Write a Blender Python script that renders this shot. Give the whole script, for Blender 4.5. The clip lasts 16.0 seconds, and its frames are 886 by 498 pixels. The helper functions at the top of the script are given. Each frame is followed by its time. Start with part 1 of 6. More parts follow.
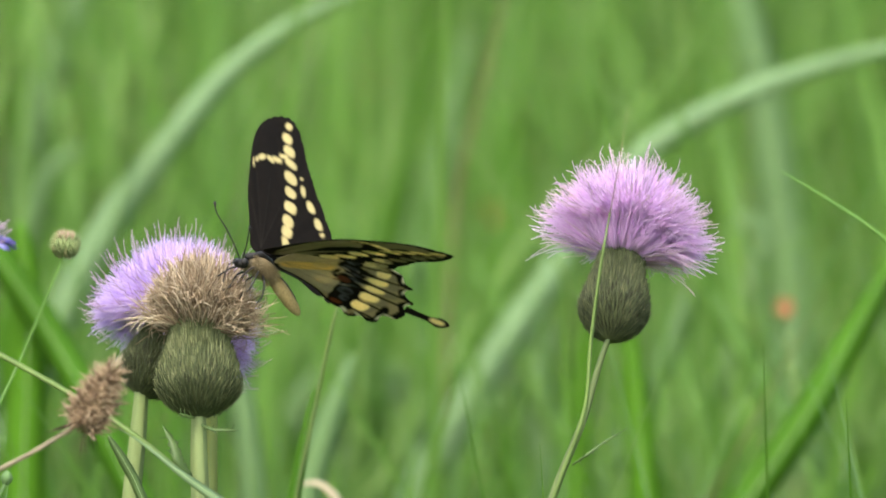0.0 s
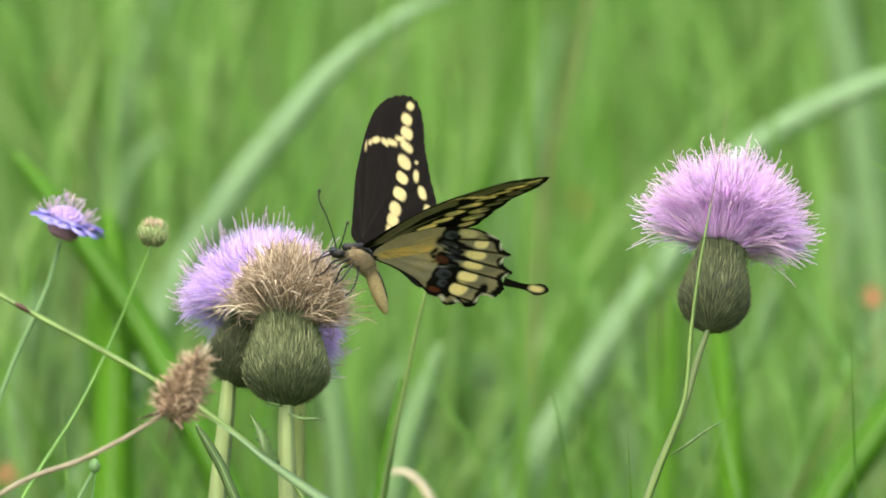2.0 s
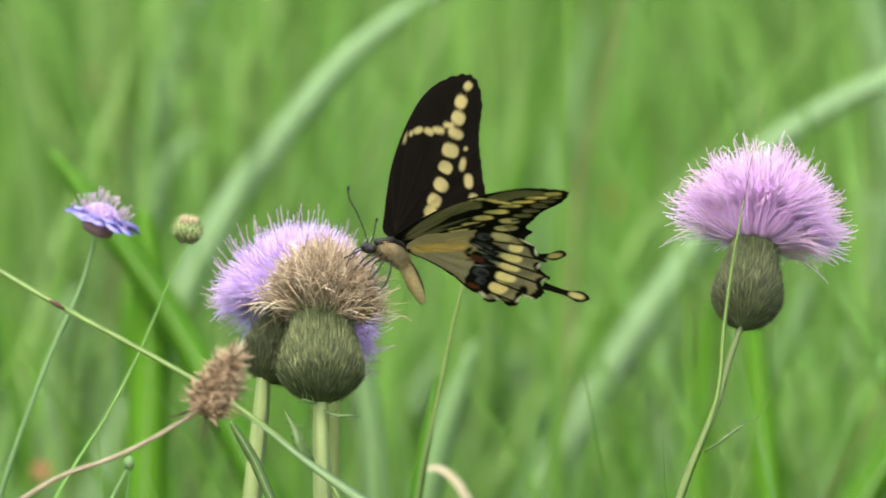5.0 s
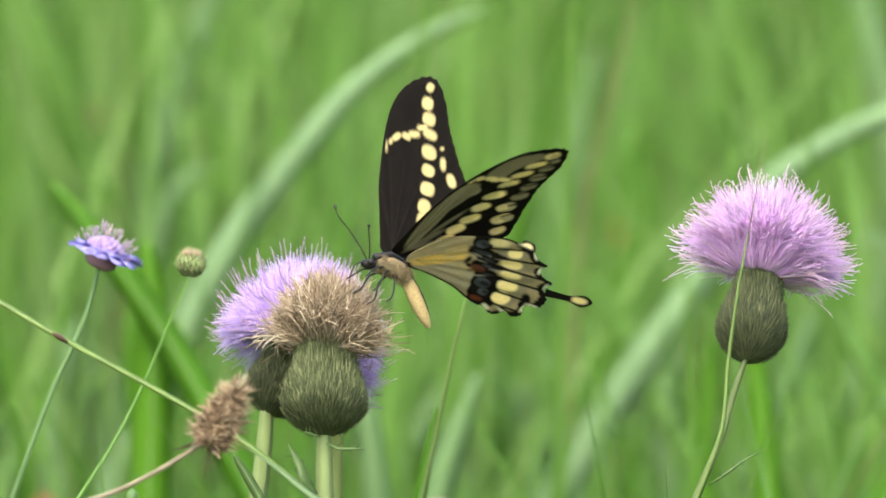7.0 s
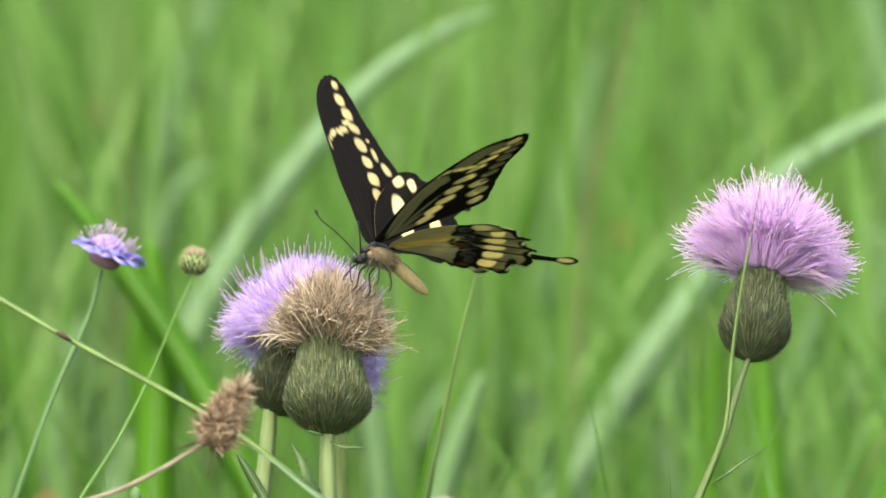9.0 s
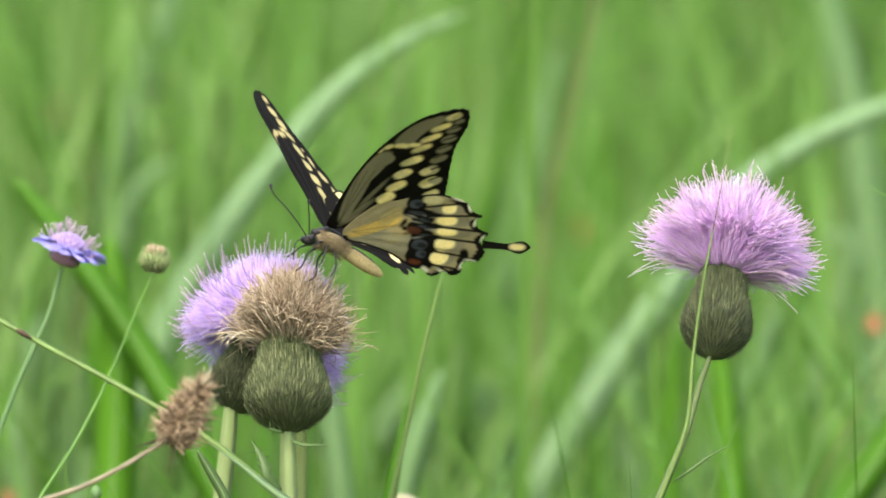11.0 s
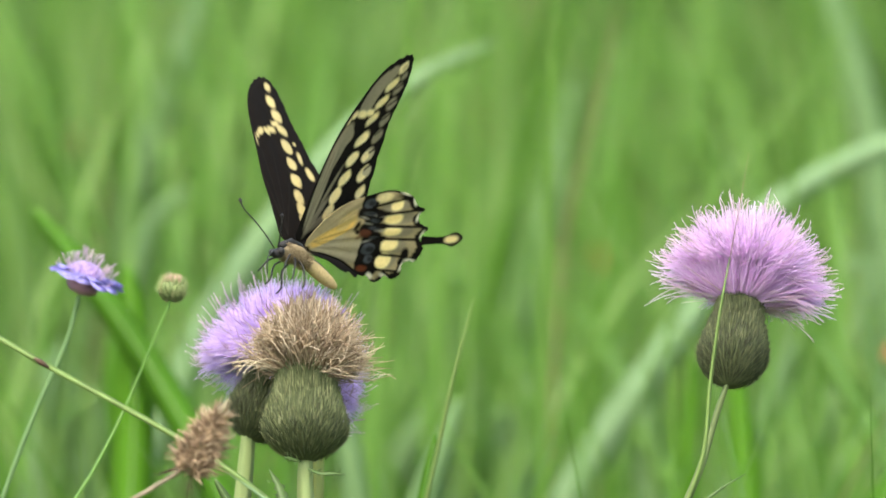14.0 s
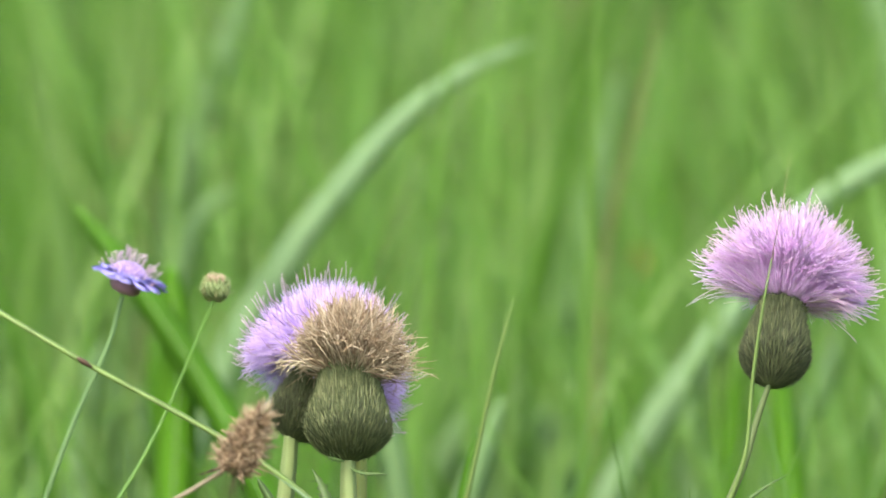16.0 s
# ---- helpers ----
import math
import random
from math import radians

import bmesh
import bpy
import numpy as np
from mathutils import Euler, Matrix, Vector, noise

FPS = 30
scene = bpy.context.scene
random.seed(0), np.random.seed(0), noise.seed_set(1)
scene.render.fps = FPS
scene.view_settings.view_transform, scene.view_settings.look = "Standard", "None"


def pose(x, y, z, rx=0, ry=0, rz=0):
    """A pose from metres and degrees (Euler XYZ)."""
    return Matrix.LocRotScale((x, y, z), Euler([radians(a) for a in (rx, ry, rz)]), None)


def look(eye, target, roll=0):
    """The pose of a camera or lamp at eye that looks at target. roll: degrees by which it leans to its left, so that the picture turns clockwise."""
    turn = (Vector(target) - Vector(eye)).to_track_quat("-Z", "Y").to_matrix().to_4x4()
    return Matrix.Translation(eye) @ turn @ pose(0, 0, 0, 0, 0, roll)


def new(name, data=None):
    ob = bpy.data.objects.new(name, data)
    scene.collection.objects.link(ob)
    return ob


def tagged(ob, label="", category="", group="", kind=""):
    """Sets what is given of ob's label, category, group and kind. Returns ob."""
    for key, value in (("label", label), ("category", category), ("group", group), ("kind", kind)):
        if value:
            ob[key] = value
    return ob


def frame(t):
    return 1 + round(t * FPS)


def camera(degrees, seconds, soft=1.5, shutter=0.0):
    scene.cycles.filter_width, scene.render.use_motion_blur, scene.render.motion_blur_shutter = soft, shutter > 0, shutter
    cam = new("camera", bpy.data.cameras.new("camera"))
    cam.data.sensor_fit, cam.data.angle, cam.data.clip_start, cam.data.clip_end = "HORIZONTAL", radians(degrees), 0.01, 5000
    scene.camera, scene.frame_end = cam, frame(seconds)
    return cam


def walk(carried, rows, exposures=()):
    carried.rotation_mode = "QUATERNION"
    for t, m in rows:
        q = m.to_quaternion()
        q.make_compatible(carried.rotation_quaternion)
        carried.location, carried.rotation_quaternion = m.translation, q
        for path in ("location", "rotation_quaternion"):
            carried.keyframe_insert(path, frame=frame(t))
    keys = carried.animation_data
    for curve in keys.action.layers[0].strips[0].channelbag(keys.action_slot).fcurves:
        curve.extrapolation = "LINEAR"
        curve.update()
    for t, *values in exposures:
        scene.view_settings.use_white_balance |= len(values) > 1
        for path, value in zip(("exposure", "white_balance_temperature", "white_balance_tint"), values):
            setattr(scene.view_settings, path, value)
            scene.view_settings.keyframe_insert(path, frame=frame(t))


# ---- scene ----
# ---- camera ----
cam = camera(5.7, 16.0, soft=1.7, shutter=0.5)
cam.data.dof.use_dof = True
cam.data.dof.focus_distance = 3.0
cam.data.dof.aperture_fstop = 11.0
EYE = (0.0, -2.971, 1.2675)


def aim(tilt, turn, lean=0.0):
    """The camera on its stand: degrees up from level, and to its left."""
    return pose(*EYE, 90 + tilt, lean, turn)


walk(cam, [
    (0.0, aim(-8.0546, -0.6403)),
    (0.5, aim(-7.9272, -0.5857)),
    (1.0, aim(-7.9818, -0.4293)),
    (1.5, aim(-8.0546, -0.2001)),
    (2.0, aim(-8.1273, -0.0691)),
    (2.5, aim(-8.1346, -0.0582)),
    (3.0, aim(-8.0509, -0.1310)),
    (3.5, aim(-8.0000, -0.1055)),
    (4.0, aim(-8.0619, -0.0837)),
    (4.5, aim(-8.1237, -0.0182)),
    (5.0, aim(-8.1455, 0.1564)),
    (5.2, aim(-8.1237, 0.2256)),
    (6.2, aim(-8.0364, 0.2401)),
    (7.3, aim(-7.9163, 0.0873)),
    (7.5, aim(-7.9272, 0.0218)),
    (8.0, aim(-8.0000, 0.0000)),
    (8.5, aim(-7.9709, 0.0982)),
    (8.7, aim(-7.9600, 0.2001)),
    (9.7, aim(-7.9090, 0.1856)),
    (10.8, aim(-7.9236, -0.0109)),
    (11.0, aim(-7.9563, -0.0582)),
    (11.5, aim(-7.9782, -0.2110)),
    (12.0, aim(-7.9381, -0.1528)),
    (12.5, aim(-7.8290, -0.1055)),
    (13.0, aim(-7.7380, -0.0073)),
    (13.5, aim(-7.6980, 0.0764)),
    (14.0, aim(-7.7708, 0.0546)),
    (14.5, aim(-7.8217, 0.0946)),
    (15.0, aim(-7.8727, 0.1091)),
    (15.1, aim(-7.8727, 0.1237)),
    (15.2, aim(-7.8727, 0.1383)),
    (15.5, aim(-7.8654, 0.1892)),
    (16.0, aim(-7.7708, 0.3347)),
], exposures=[(0.0, 2.07), (0.5, 2.1), (1.5, 2.22), (2.5, 2.27), (16.0, 2.27)])

# ---- light ----
world = bpy.data.worlds.new("sky")
scene.world = world
world.use_nodes = True
wn = world.node_tree.nodes
sky = wn.new("ShaderNodeTexSky")
sky.sky_type = "NISHITA"
sky.sun_disc = False
sky.sun_elevation = radians(58)
sky.sun_rotation = radians(200)
sky.air_density = 1.6
sky.dust_density = 4.0
world.node_tree.links.new(sky.outputs["Color"], wn["Background"].inputs["Color"])
wn["Background"].inputs["Strength"].default_value = 0.14
sun = new("sun", bpy.data.lights.new("sun", "SUN"))
sun.data.energy = 1.0
sun.data.angle = radians(35)
sun.data.color = (1.0, 0.95, 0.86)
sun.matrix_world = look((-0.45, -2.6, 5.0), (0, 0, 0.8))

# ---- materials ----


def material(name, rough=0.6, translucent=0.0, spec=0.3):
    m = bpy.data.materials.new(name)
    m.use_nodes = True
    nt = m.node_tree
    b = nt.nodes["Principled BSDF"]
    b.inputs["Roughness"].default_value = rough
    b.inputs["Specular IOR Level"].default_value = spec
    tr = None
    if translucent:
        tr = nt.nodes.new("ShaderNodeBsdfTranslucent")
        mix = nt.nodes.new("ShaderNodeMixShader")
        mix.inputs[0].default_value = translucent
        nt.links.new(b.outputs[0], mix.inputs[1])
        nt.links.new(tr.outputs[0], mix.inputs[2])
        nt.links.new(mix.outputs[0], nt.nodes["Material Output"].inputs["Surface"])
    return m, nt, b, tr


def feed(nt, b, tr, out):
    nt.links.new(out, b.inputs["Base Color"])
    if tr:
        nt.links.new(out, tr.inputs["Color"])


def ramp(nt, fac, stops):
    r = nt.nodes.new("ShaderNodeValToRGB")
    e = r.color_ramp.elements
    while len(e) < len(stops):
        e.new(0.5)
    for i, (p, c) in enumerate(stops):
        e[i].position, e[i].color = p, (*c, 1)
    nt.links.new(fac, r.inputs[0])
    return r.outputs[0]


def coords(nt, scale=(1, 1, 1)):
    tc = nt.nodes.new("ShaderNodeTexCoord")
    mp = nt.nodes.new("ShaderNodeMapping")
    mp.inputs["Scale"].default_value = scale
    nt.links.new(tc.outputs["Object"], mp.inputs[0])
    return mp.outputs[0]


def noise_tex(nt, vec, scale, detail=4.0):
    n = nt.nodes.new("ShaderNodeTexNoise")
    n.inputs["Scale"].default_value, n.inputs["Detail"].default_value = scale, detail
    nt.links.new(vec, n.inputs["Vector"])
    return n.outputs[0]


def blend(nt, a, b, fac, kind="MIX"):
    m = nt.nodes.new("ShaderNodeMix")
    m.data_type, m.blend_type = "RGBA", kind
    for src, k in ((fac, 0), (a, 6), (b, 7)):
        if isinstance(src, (int, float)):
            m.inputs[k].default_value = src
        elif isinstance(src, tuple):
            m.inputs[k].default_value = (*src, 1)
        else:
            nt.links.new(src, m.inputs[k])
    return m.outputs[2]


def bumped(nt, b, fac, strength, distance):
    n = nt.nodes.new("ShaderNodeBump")
    n.inputs["Strength"].default_value, n.inputs["Distance"].default_value = strength, distance
    nt.links.new(fac, n.inputs["Height"])
    nt.links.new(n.outputs[0], b.inputs["Normal"])


def island(nt):
    return nt.nodes.new("ShaderNodeNewGeometry").outputs["Random Per Island"]


def plant_mat(name, stops, rough=0.5, translucent=0.35, grain=60.0, depth=0.35, stretch=(1, 1, 0.15), spec=0.3, relief=0.0003):
    """Living or dry plant tissue: hue from piece to piece, streaks along it, fine relief."""
    m, nt, b, tr = material(name, rough, translucent, spec)
    base = ramp(nt, island(nt), stops)
    n = noise_tex(nt, coords(nt, stretch), grain)
    dark = ramp(nt, n, [(0.3, (1 - depth,) * 3), (0.7, (1 + 0.0,) * 3)])
    feed(nt, b, tr, blend(nt, base, dark, 1.0, "MULTIPLY"))
    if relief:
        bumped(nt, b, n, 0.5, relief)
    return m


def wing_mat():
    """Scaled wing membrane; the scales' colours are stored on the mesh."""
    m, nt, b, tr = material("wing_scales", 0.85, 0.42, 0.05)
    at = nt.nodes.new("ShaderNodeAttribute")
    at.attribute_name = "scales"
    n = noise_tex(nt, coords(nt), 900.0, 3.0)
    out = blend(nt, at.outputs["Color"], ramp(nt, n, [(0.3, (0.88,) * 3), (0.7, (1.0,) * 3)]), 1.0, "MULTIPLY")
    feed(nt, b, tr, out)
    bumped(nt, b, n, 0.25, 0.0001)
    return m


def ground_mat():
    m, nt, b, tr = material("ground", 0.95)
    v = coords(nt)
    base = ramp(nt, noise_tex(nt, v, 3.0, 8.0), [(0.3, (0.035, 0.045, 0.014)), (0.5, (0.06, 0.085, 0.022)), (0.7, (0.11, 0.09, 0.045))])
    fine = ramp(nt, noise_tex(nt, v, 60.0, 6.0), [(0.3, (0.5,) * 3), (0.7, (1.0,) * 3)])
    feed(nt, b, tr, blend(nt, base, fine, 1.0, "MULTIPLY"))
    bumped(nt, b, noise_tex(nt, v, 25.0, 6.0), 0.8, 0.03)
    return m


M_GROUND = ground_mat()
M_GRASS = plant_mat("grass", [(0.0, (0.071, 0.168, 0.014)), (0.35, (0.089, 0.197, 0.019)), (0.6, (0.108, 0.222, 0.028)), (0.85, (0.144, 0.243, 0.053)), (0.96, (0.166, 0.260, 0.068)), (1.0, (0.177, 0.215, 0.065))], 0.5, 0.45, 18.0, 0.2)
M_FAR = plant_mat("far_grass", [(0.0, (0.034, 0.083, 0.008)), (0.4, (0.052, 0.112, 0.013)), (0.7, (0.069, 0.134, 0.020)), (0.90, (0.097, 0.155, 0.040)), (0.96, (0.130, 0.113, 0.044)), (1.0, (0.170, 0.113, 0.053))], 0.5, 0.45, 18.0, 0.3)
M_LEAF = plant_mat("spiny_leaf", [(0.0, (0.060, 0.110, 0.028)), (1.0, (0.085, 0.140, 0.040))], 0.55, 0.25, 200.0, 0.3)
M_PALE = plant_mat("pale_grass", [(0.0, (0.132, 0.238, 0.086)), (1.0, (0.165, 0.272, 0.113))], 0.6, 0.4, 40.0, 0.2, spec=0.12)
M_MID = plant_mat("mid_grass", [(0.0, (0.11, 0.26, 0.04)), (1.0, (0.16, 0.31, 0.06))], 0.45, 0.4, 40.0, 0.25)
M_ARCH = plant_mat("whitish_grass", [(0.0, (0.184, 0.298, 0.138)), (1.0, (0.209, 0.322, 0.162))], 0.8, 0.4, 40.0, 0.15, spec=0.06)
M_DULL = plant_mat("dull_leaf", [(0.0, (0.125, 0.20, 0.085)), (1.0, (0.15, 0.23, 0.10))], 0.5, 0.3, 60.0, 0.2)
M_DEEP = plant_mat("deep_grass", [(0.0, (0.062, 0.185, 0.011)), (1.0, (0.085, 0.22, 0.016))], 0.55, 0.45, 40.0, 0.25, spec=0.15)
M_VIVID = plant_mat("vivid_grass", [(0.0, (0.095, 0.25, 0.014)), (1.0, (0.115, 0.285, 0.020))], 0.55, 0.5, 40.0, 0.2, spec=0.15)
M_RIB = plant_mat("midrib", [(0.0, (0.24, 0.36, 0.14)), (1.0, (0.28, 0.40, 0.17))], 0.5, 0.3, 60.0, 0.2, relief=0)
M_STEM = plant_mat("stem", [(0.0, (0.16, 0.22, 0.075)), (1.0, (0.20, 0.255, 0.095))], 0.6, 0.15, 150.0, 0.4)
M_SLIM = plant_mat("slim_stem", [(0.0, (0.100, 0.150, 0.048)), (1.0, (0.135, 0.175, 0.062))], 0.6, 0.15, 150.0, 0.4)
M_THIN = plant_mat("thin_stem", [(0.0, (0.12, 0.20, 0.05)), (1.0, (0.16, 0.24, 0.07))], 0.6, 0.2, 200.0, 0.3)
M_DRYSTEM = plant_mat("dry_stem", [(0.0, (0.18, 0.155, 0.092)), (1.0, (0.22, 0.185, 0.115))], 0.7, 0.1, 200.0, 0.35)
M_INVOLUCRE = plant_mat("involucre", [(0.0, (0.055, 0.07, 0.025)), (1.0, (0.07, 0.085, 0.03))], 0.8, 0.0, 300.0, 0.5)
M_BRACT_PALE = plant_mat("pale_bract", [(0.0, (0.058, 0.074, 0.026)), (0.6, (0.110, 0.132, 0.050)), (1.0, (0.21, 0.225, 0.11))], 0.7, 0.15, 500.0, 0.3)
M_BRACT = plant_mat("bract", [(0.0, (0.034, 0.043, 0.016)), (0.5, (0.060, 0.076, 0.028)), (0.8, (0.086, 0.105, 0.041)), (1.0, (0.135, 0.148, 0.070))], 0.7, 0.1, 500.0, 0.4)
M_BRACT_DARK = plant_mat("dark_bract", [(0.0, (0.024, 0.031, 0.013)), (0.5, (0.046, 0.056, 0.023)), (0.85, (0.072, 0.084, 0.036)), (1.0, (0.130, 0.138, 0.066))], 0.7, 0.1, 500.0, 0.4)
M_PINK = plant_mat("mauve_floret", [(0.0, (0.822, 0.598, 0.856)), (0.5, (0.880, 0.703, 0.905)), (1.0, (0.910, 0.779, 0.925))], 0.6, 0.82, 300.0, 0.1, relief=0)
M_VIOLET = plant_mat("violet_floret", [(0.0, (0.66, 0.50, 0.86)), (0.5, (0.80, 0.67, 0.92)), (1.0, (0.90, 0.79, 0.95))], 0.6, 0.82, 300.0, 0.1, relief=0)
M_STYLE = plant_mat("pale_style", [(0.0, (0.66, 0.47, 0.66)), (0.6, (0.72, 0.58, 0.67)), (1.0, (0.76, 0.66, 0.60))], 0.6, 0.6, 300.0, 0.2, relief=0)
M_DUSK = plant_mat("mauve_style", [(0.0, (0.512, 0.341, 0.538)), (0.6, (0.614, 0.454, 0.589)), (1.0, (0.704, 0.596, 0.640))], 0.6, 0.6, 300.0, 0.2, relief=0)
M_STRAW = plant_mat("straw_strand", [(0.0, (0.37, 0.30, 0.185)), (1.0, (0.56, 0.48, 0.33))], 0.7, 0.3, 300.0, 0.2, relief=0)
M_RUSTY = plant_mat("reddish_stalk", [(0.0, (0.17, 0.155, 0.062)), (1.0, (0.20, 0.17, 0.075))], 0.7, 0.25, 100.0, 0.3)
M_ROSE = plant_mat("rose_tip", [(0.0, (0.30, 0.22, 0.14)), (1.0, (0.42, 0.27, 0.21))], 0.7, 0.2, 300.0, 0.2, relief=0)
M_DRY = plant_mat("dry_floret", [(0.0, (0.15, 0.10, 0.06)), (0.3, (0.30, 0.22, 0.135)), (0.7, (0.45, 0.355, 0.23)), (1.0, (0.62, 0.52, 0.37))], 0.75, 0.3, 300.0, 0.35, relief=0)
M_BROWN = plant_mat("dry_seed_head", [(0.0, (0.15, 0.095, 0.055)), (0.5, (0.30, 0.205, 0.12)), (1.0, (0.50, 0.385, 0.245))], 0.8, 0.15, 300.0, 0.4, relief=0)
M_BLUE = plant_mat("blue_petal", [(0.0, (0.374, 0.344, 0.773)), (1.0, (0.476, 0.418, 0.810))], 0.6, 0.45, 300.0, 0.2, relief=0)
M_LILAC = plant_mat("lilac_floret", [(0.0, (0.42, 0.30, 0.62)), (1.0, (0.57, 0.43, 0.73))], 0.6, 0.4, 300.0, 0.25, relief=0)
M_MAROON = plant_mat("maroon_sepal", [(0.0, (0.20, 0.10, 0.15)), (1.0, (0.30, 0.17, 0.20))], 0.7, 0.2, 300.0, 0.3, relief=0)
M_BUD = plant_mat("green_bud", [(0.0, (0.13, 0.19, 0.06)), (0.7, (0.21, 0.26, 0.10)), (1.0, (0.34, 0.30, 0.15))], 0.7, 0.15, 300.0, 0.35, relief=0)
M_ORANGE = plant_mat("orange_petal", [(0.0, (0.30, 0.145, 0.052)), (1.0, (0.36, 0.20, 0.075))], 0.6, 0.3, 100.0, 0.3, relief=0)
M_BLACK = plant_mat("black_chitin", [(0.0, (0.012, 0.011, 0.010)), (1.0, (0.02, 0.018, 0.016))], 0.6, 0.0, 900.0, 0.4, spec=0.2, relief=0)
M_CREAM = plant_mat("cream_fur", [(0.0, (0.36, 0.265, 0.12)), (1.0, (0.42, 0.32, 0.15))], 0.9, 0.0, 1200.0, 0.35, (1, 1, 1), 0.1)
M_FUR = plant_mat("tan_fur", [(0.0, (0.22, 0.165, 0.09)), (1.0, (0.31, 0.245, 0.14))], 0.95, 0.1, 1500.0, 0.3, (1, 1, 1), 0.05)
M_STALK = plant_mat("yellow_green_stalk", [(0.0, (0.125, 0.205, 0.045)), (1.0, (0.16, 0.235, 0.06))], 0.6, 0.25, 120.0, 0.35)
M_JOINT = plant_mat("dark_joint", [(0.0, (0.05, 0.028, 0.014)), (1.0, (0.06, 0.035, 0.018))], 0.8, 0.0, 600.0, 0.4)
M_STRAWGREEN = plant_mat("yellowing_grass", [(0.0, (0.36, 0.42, 0.12)), (1.0, (0.40, 0.44, 0.15))], 0.6, 0.35, 60.0, 0.25)
M_WING = wing_mat()

# ---- tools for building ----
rng = np.random.default_rng(7)


def mesh_of(name, verts, faces, mat, smooth=True):
    me = bpy.data.meshes.new(name)
    me.from_pydata([tuple(v) for v in verts], [], [tuple(f) for f in faces])
    me.materials.append(mat)
    if smooth:
        me.polygons.foreach_set("use_smooth", [True] * len(me.polygons))
    me.update()
    return me


class Pile:
    """Gathers many small pieces of one kind for one mesh."""

    def __init__(self):
        self.v, self.f = [], []

    def add(self, verts, faces):
        n = len(self.v)
        self.v.extend(verts)
        self.f.extend(tuple(i + n for i in f) for f in faces)

    def part(self, name, mat, parent, label="", kind="", smooth=True):
        ob = new(name, mesh_of(name, self.v, self.f, mat, smooth))
        ob.parent = parent
        return tagged(ob, label, kind=kind)


def smooth_path(points, n):
    """A smooth curve through the points, about n steps shared out over the spans."""
    p = [Vector(q) for q in points]
    gap = [max((b - a).length, 1e-6) for a, b in zip(p, p[1:])]
    slope = []
    for i in range(len(p)):
        if i == 0:
            slope.append((p[1] - p[0]) / gap[0])
        elif i == len(p) - 1:
            slope.append((p[-1] - p[-2]) / gap[-1])
        else:
            slope.append(((p[i] - p[i - 1]) / gap[i - 1] * gap[i] + (p[i + 1] - p[i]) / gap[i] * gap[i - 1]) / (gap[i] + gap[i - 1]))
    each, out = max(2, round(n / len(gap))), [p[0]]
    for i, g in enumerate(gap):
        for k in range(1, each + 1):
            s = k / each
            a, b, c, d = 2 * s ** 3 - 3 * s * s + 1, s ** 3 - 2 * s * s + s, 3 * s * s - 2 * s ** 3, s ** 3 - s * s
            out.append(p[i] * a + slope[i] * g * b + p[i + 1] * c + slope[i + 1] * g * d)
    return out


def across(way):
    side = way.cross(Vector((0.31, 0.17, 0.93)))
    if side.length < 1e-6:
        side = Vector((1, 0, 0))
    return side.normalized()


def tube(path, radius, sides=3, ridge=0.0):
    """A tapered tube along a path; radius(s) for s in 0..1."""
    verts, faces, n = [], [], len(path)
    side = across(path[1] - path[0])
    for i, p in enumerate(path):
        way = (path[min(i + 1, n - 1)] - path[max(i - 1, 0)]).normalized()
        side = (side - way * side.dot(way)).normalized()
        up = way.cross(side)
        r = radius(i / (n - 1))
        for k in range(sides):
            a = 2 * math.pi * k / sides
            q = r * (1 + (ridge if k % 2 else -ridge))
            verts.append(p + (side * math.cos(a) + up * math.sin(a)) * q)
    for i in range(n - 1):
        for k in range(sides):
            j = (k + 1) % sides
            faces.append((i * sides + k, i * sides + j, (i + 1) * sides + j, (i + 1) * sides + k))
    faces.append(tuple(range(sides))[::-1])
    faces.append(tuple((n - 1) * sides + k for k in range(sides)))
    return verts, faces


def blade(path, width, facing, fold=0.25, thick=0.00035):
    """A leaf blade with a folded midrib and some thickness. width(s): its half width; facing: roughly the way its face looks."""
    verts, faces, n = [], [], len(path)
    for i, p in enumerate(path):
        way = (path[min(i + 1, n - 1)] - path[max(i - 1, 0)]).normalized()
        side = way.cross(Vector(facing)).normalized()
        up = side.cross(way).normalized()
        w = max(width(i / (n - 1)), 0.00015)
        drop = -fold * w
        verts += [p - side * w, p + up * (drop + thick), p + side * w, p + up * (drop - thick)]
    for i in range(n - 1):
        for k in range(4):
            j = (k + 1) % 4
            faces.append((i * 4 + k, i * 4 + j, i * 4 + 4 + j, i * 4 + 4 + k))
    faces += [(3, 2, 1, 0), tuple(4 * n - 4 + k for k in range(4))]
    return verts, faces


def turned(profile, sides=28):
    """A turned body from (radius, height) pairs, closed at both ends."""
    verts, faces = [], []
    for r, z in profile:
        for k in range(sides):
            a = 2 * math.pi * k / sides
            verts.append(Vector((r * math.cos(a), r * math.sin(a), z)))
    for i in range(len(profile) - 1):
        for k in range(sides):
            j = (k + 1) % sides
            faces.append((i * sides + k, i * sides + j, (i + 1) * sides + j, (i + 1) * sides + k))
    faces.append(tuple(range(sides))[::-1])
    faces.append(tuple((len(profile) - 1) * sides + k for k in range(sides)))
    return verts, faces


def thing(name, at, label, category, group=""):
    ob = new(name)
    ob.empty_display_size = 0.02
    ob.location = at
    return tagged(ob, label, category, group)


def solid(name, verts, faces, mat, parent, label="", smooth=True):
    ob = new(name, mesh_of(name, verts, faces, mat, smooth))
    ob.parent = parent
    return tagged(ob, label)


def local(points, ob):
    return [Vector(p) - ob.location for p in points]


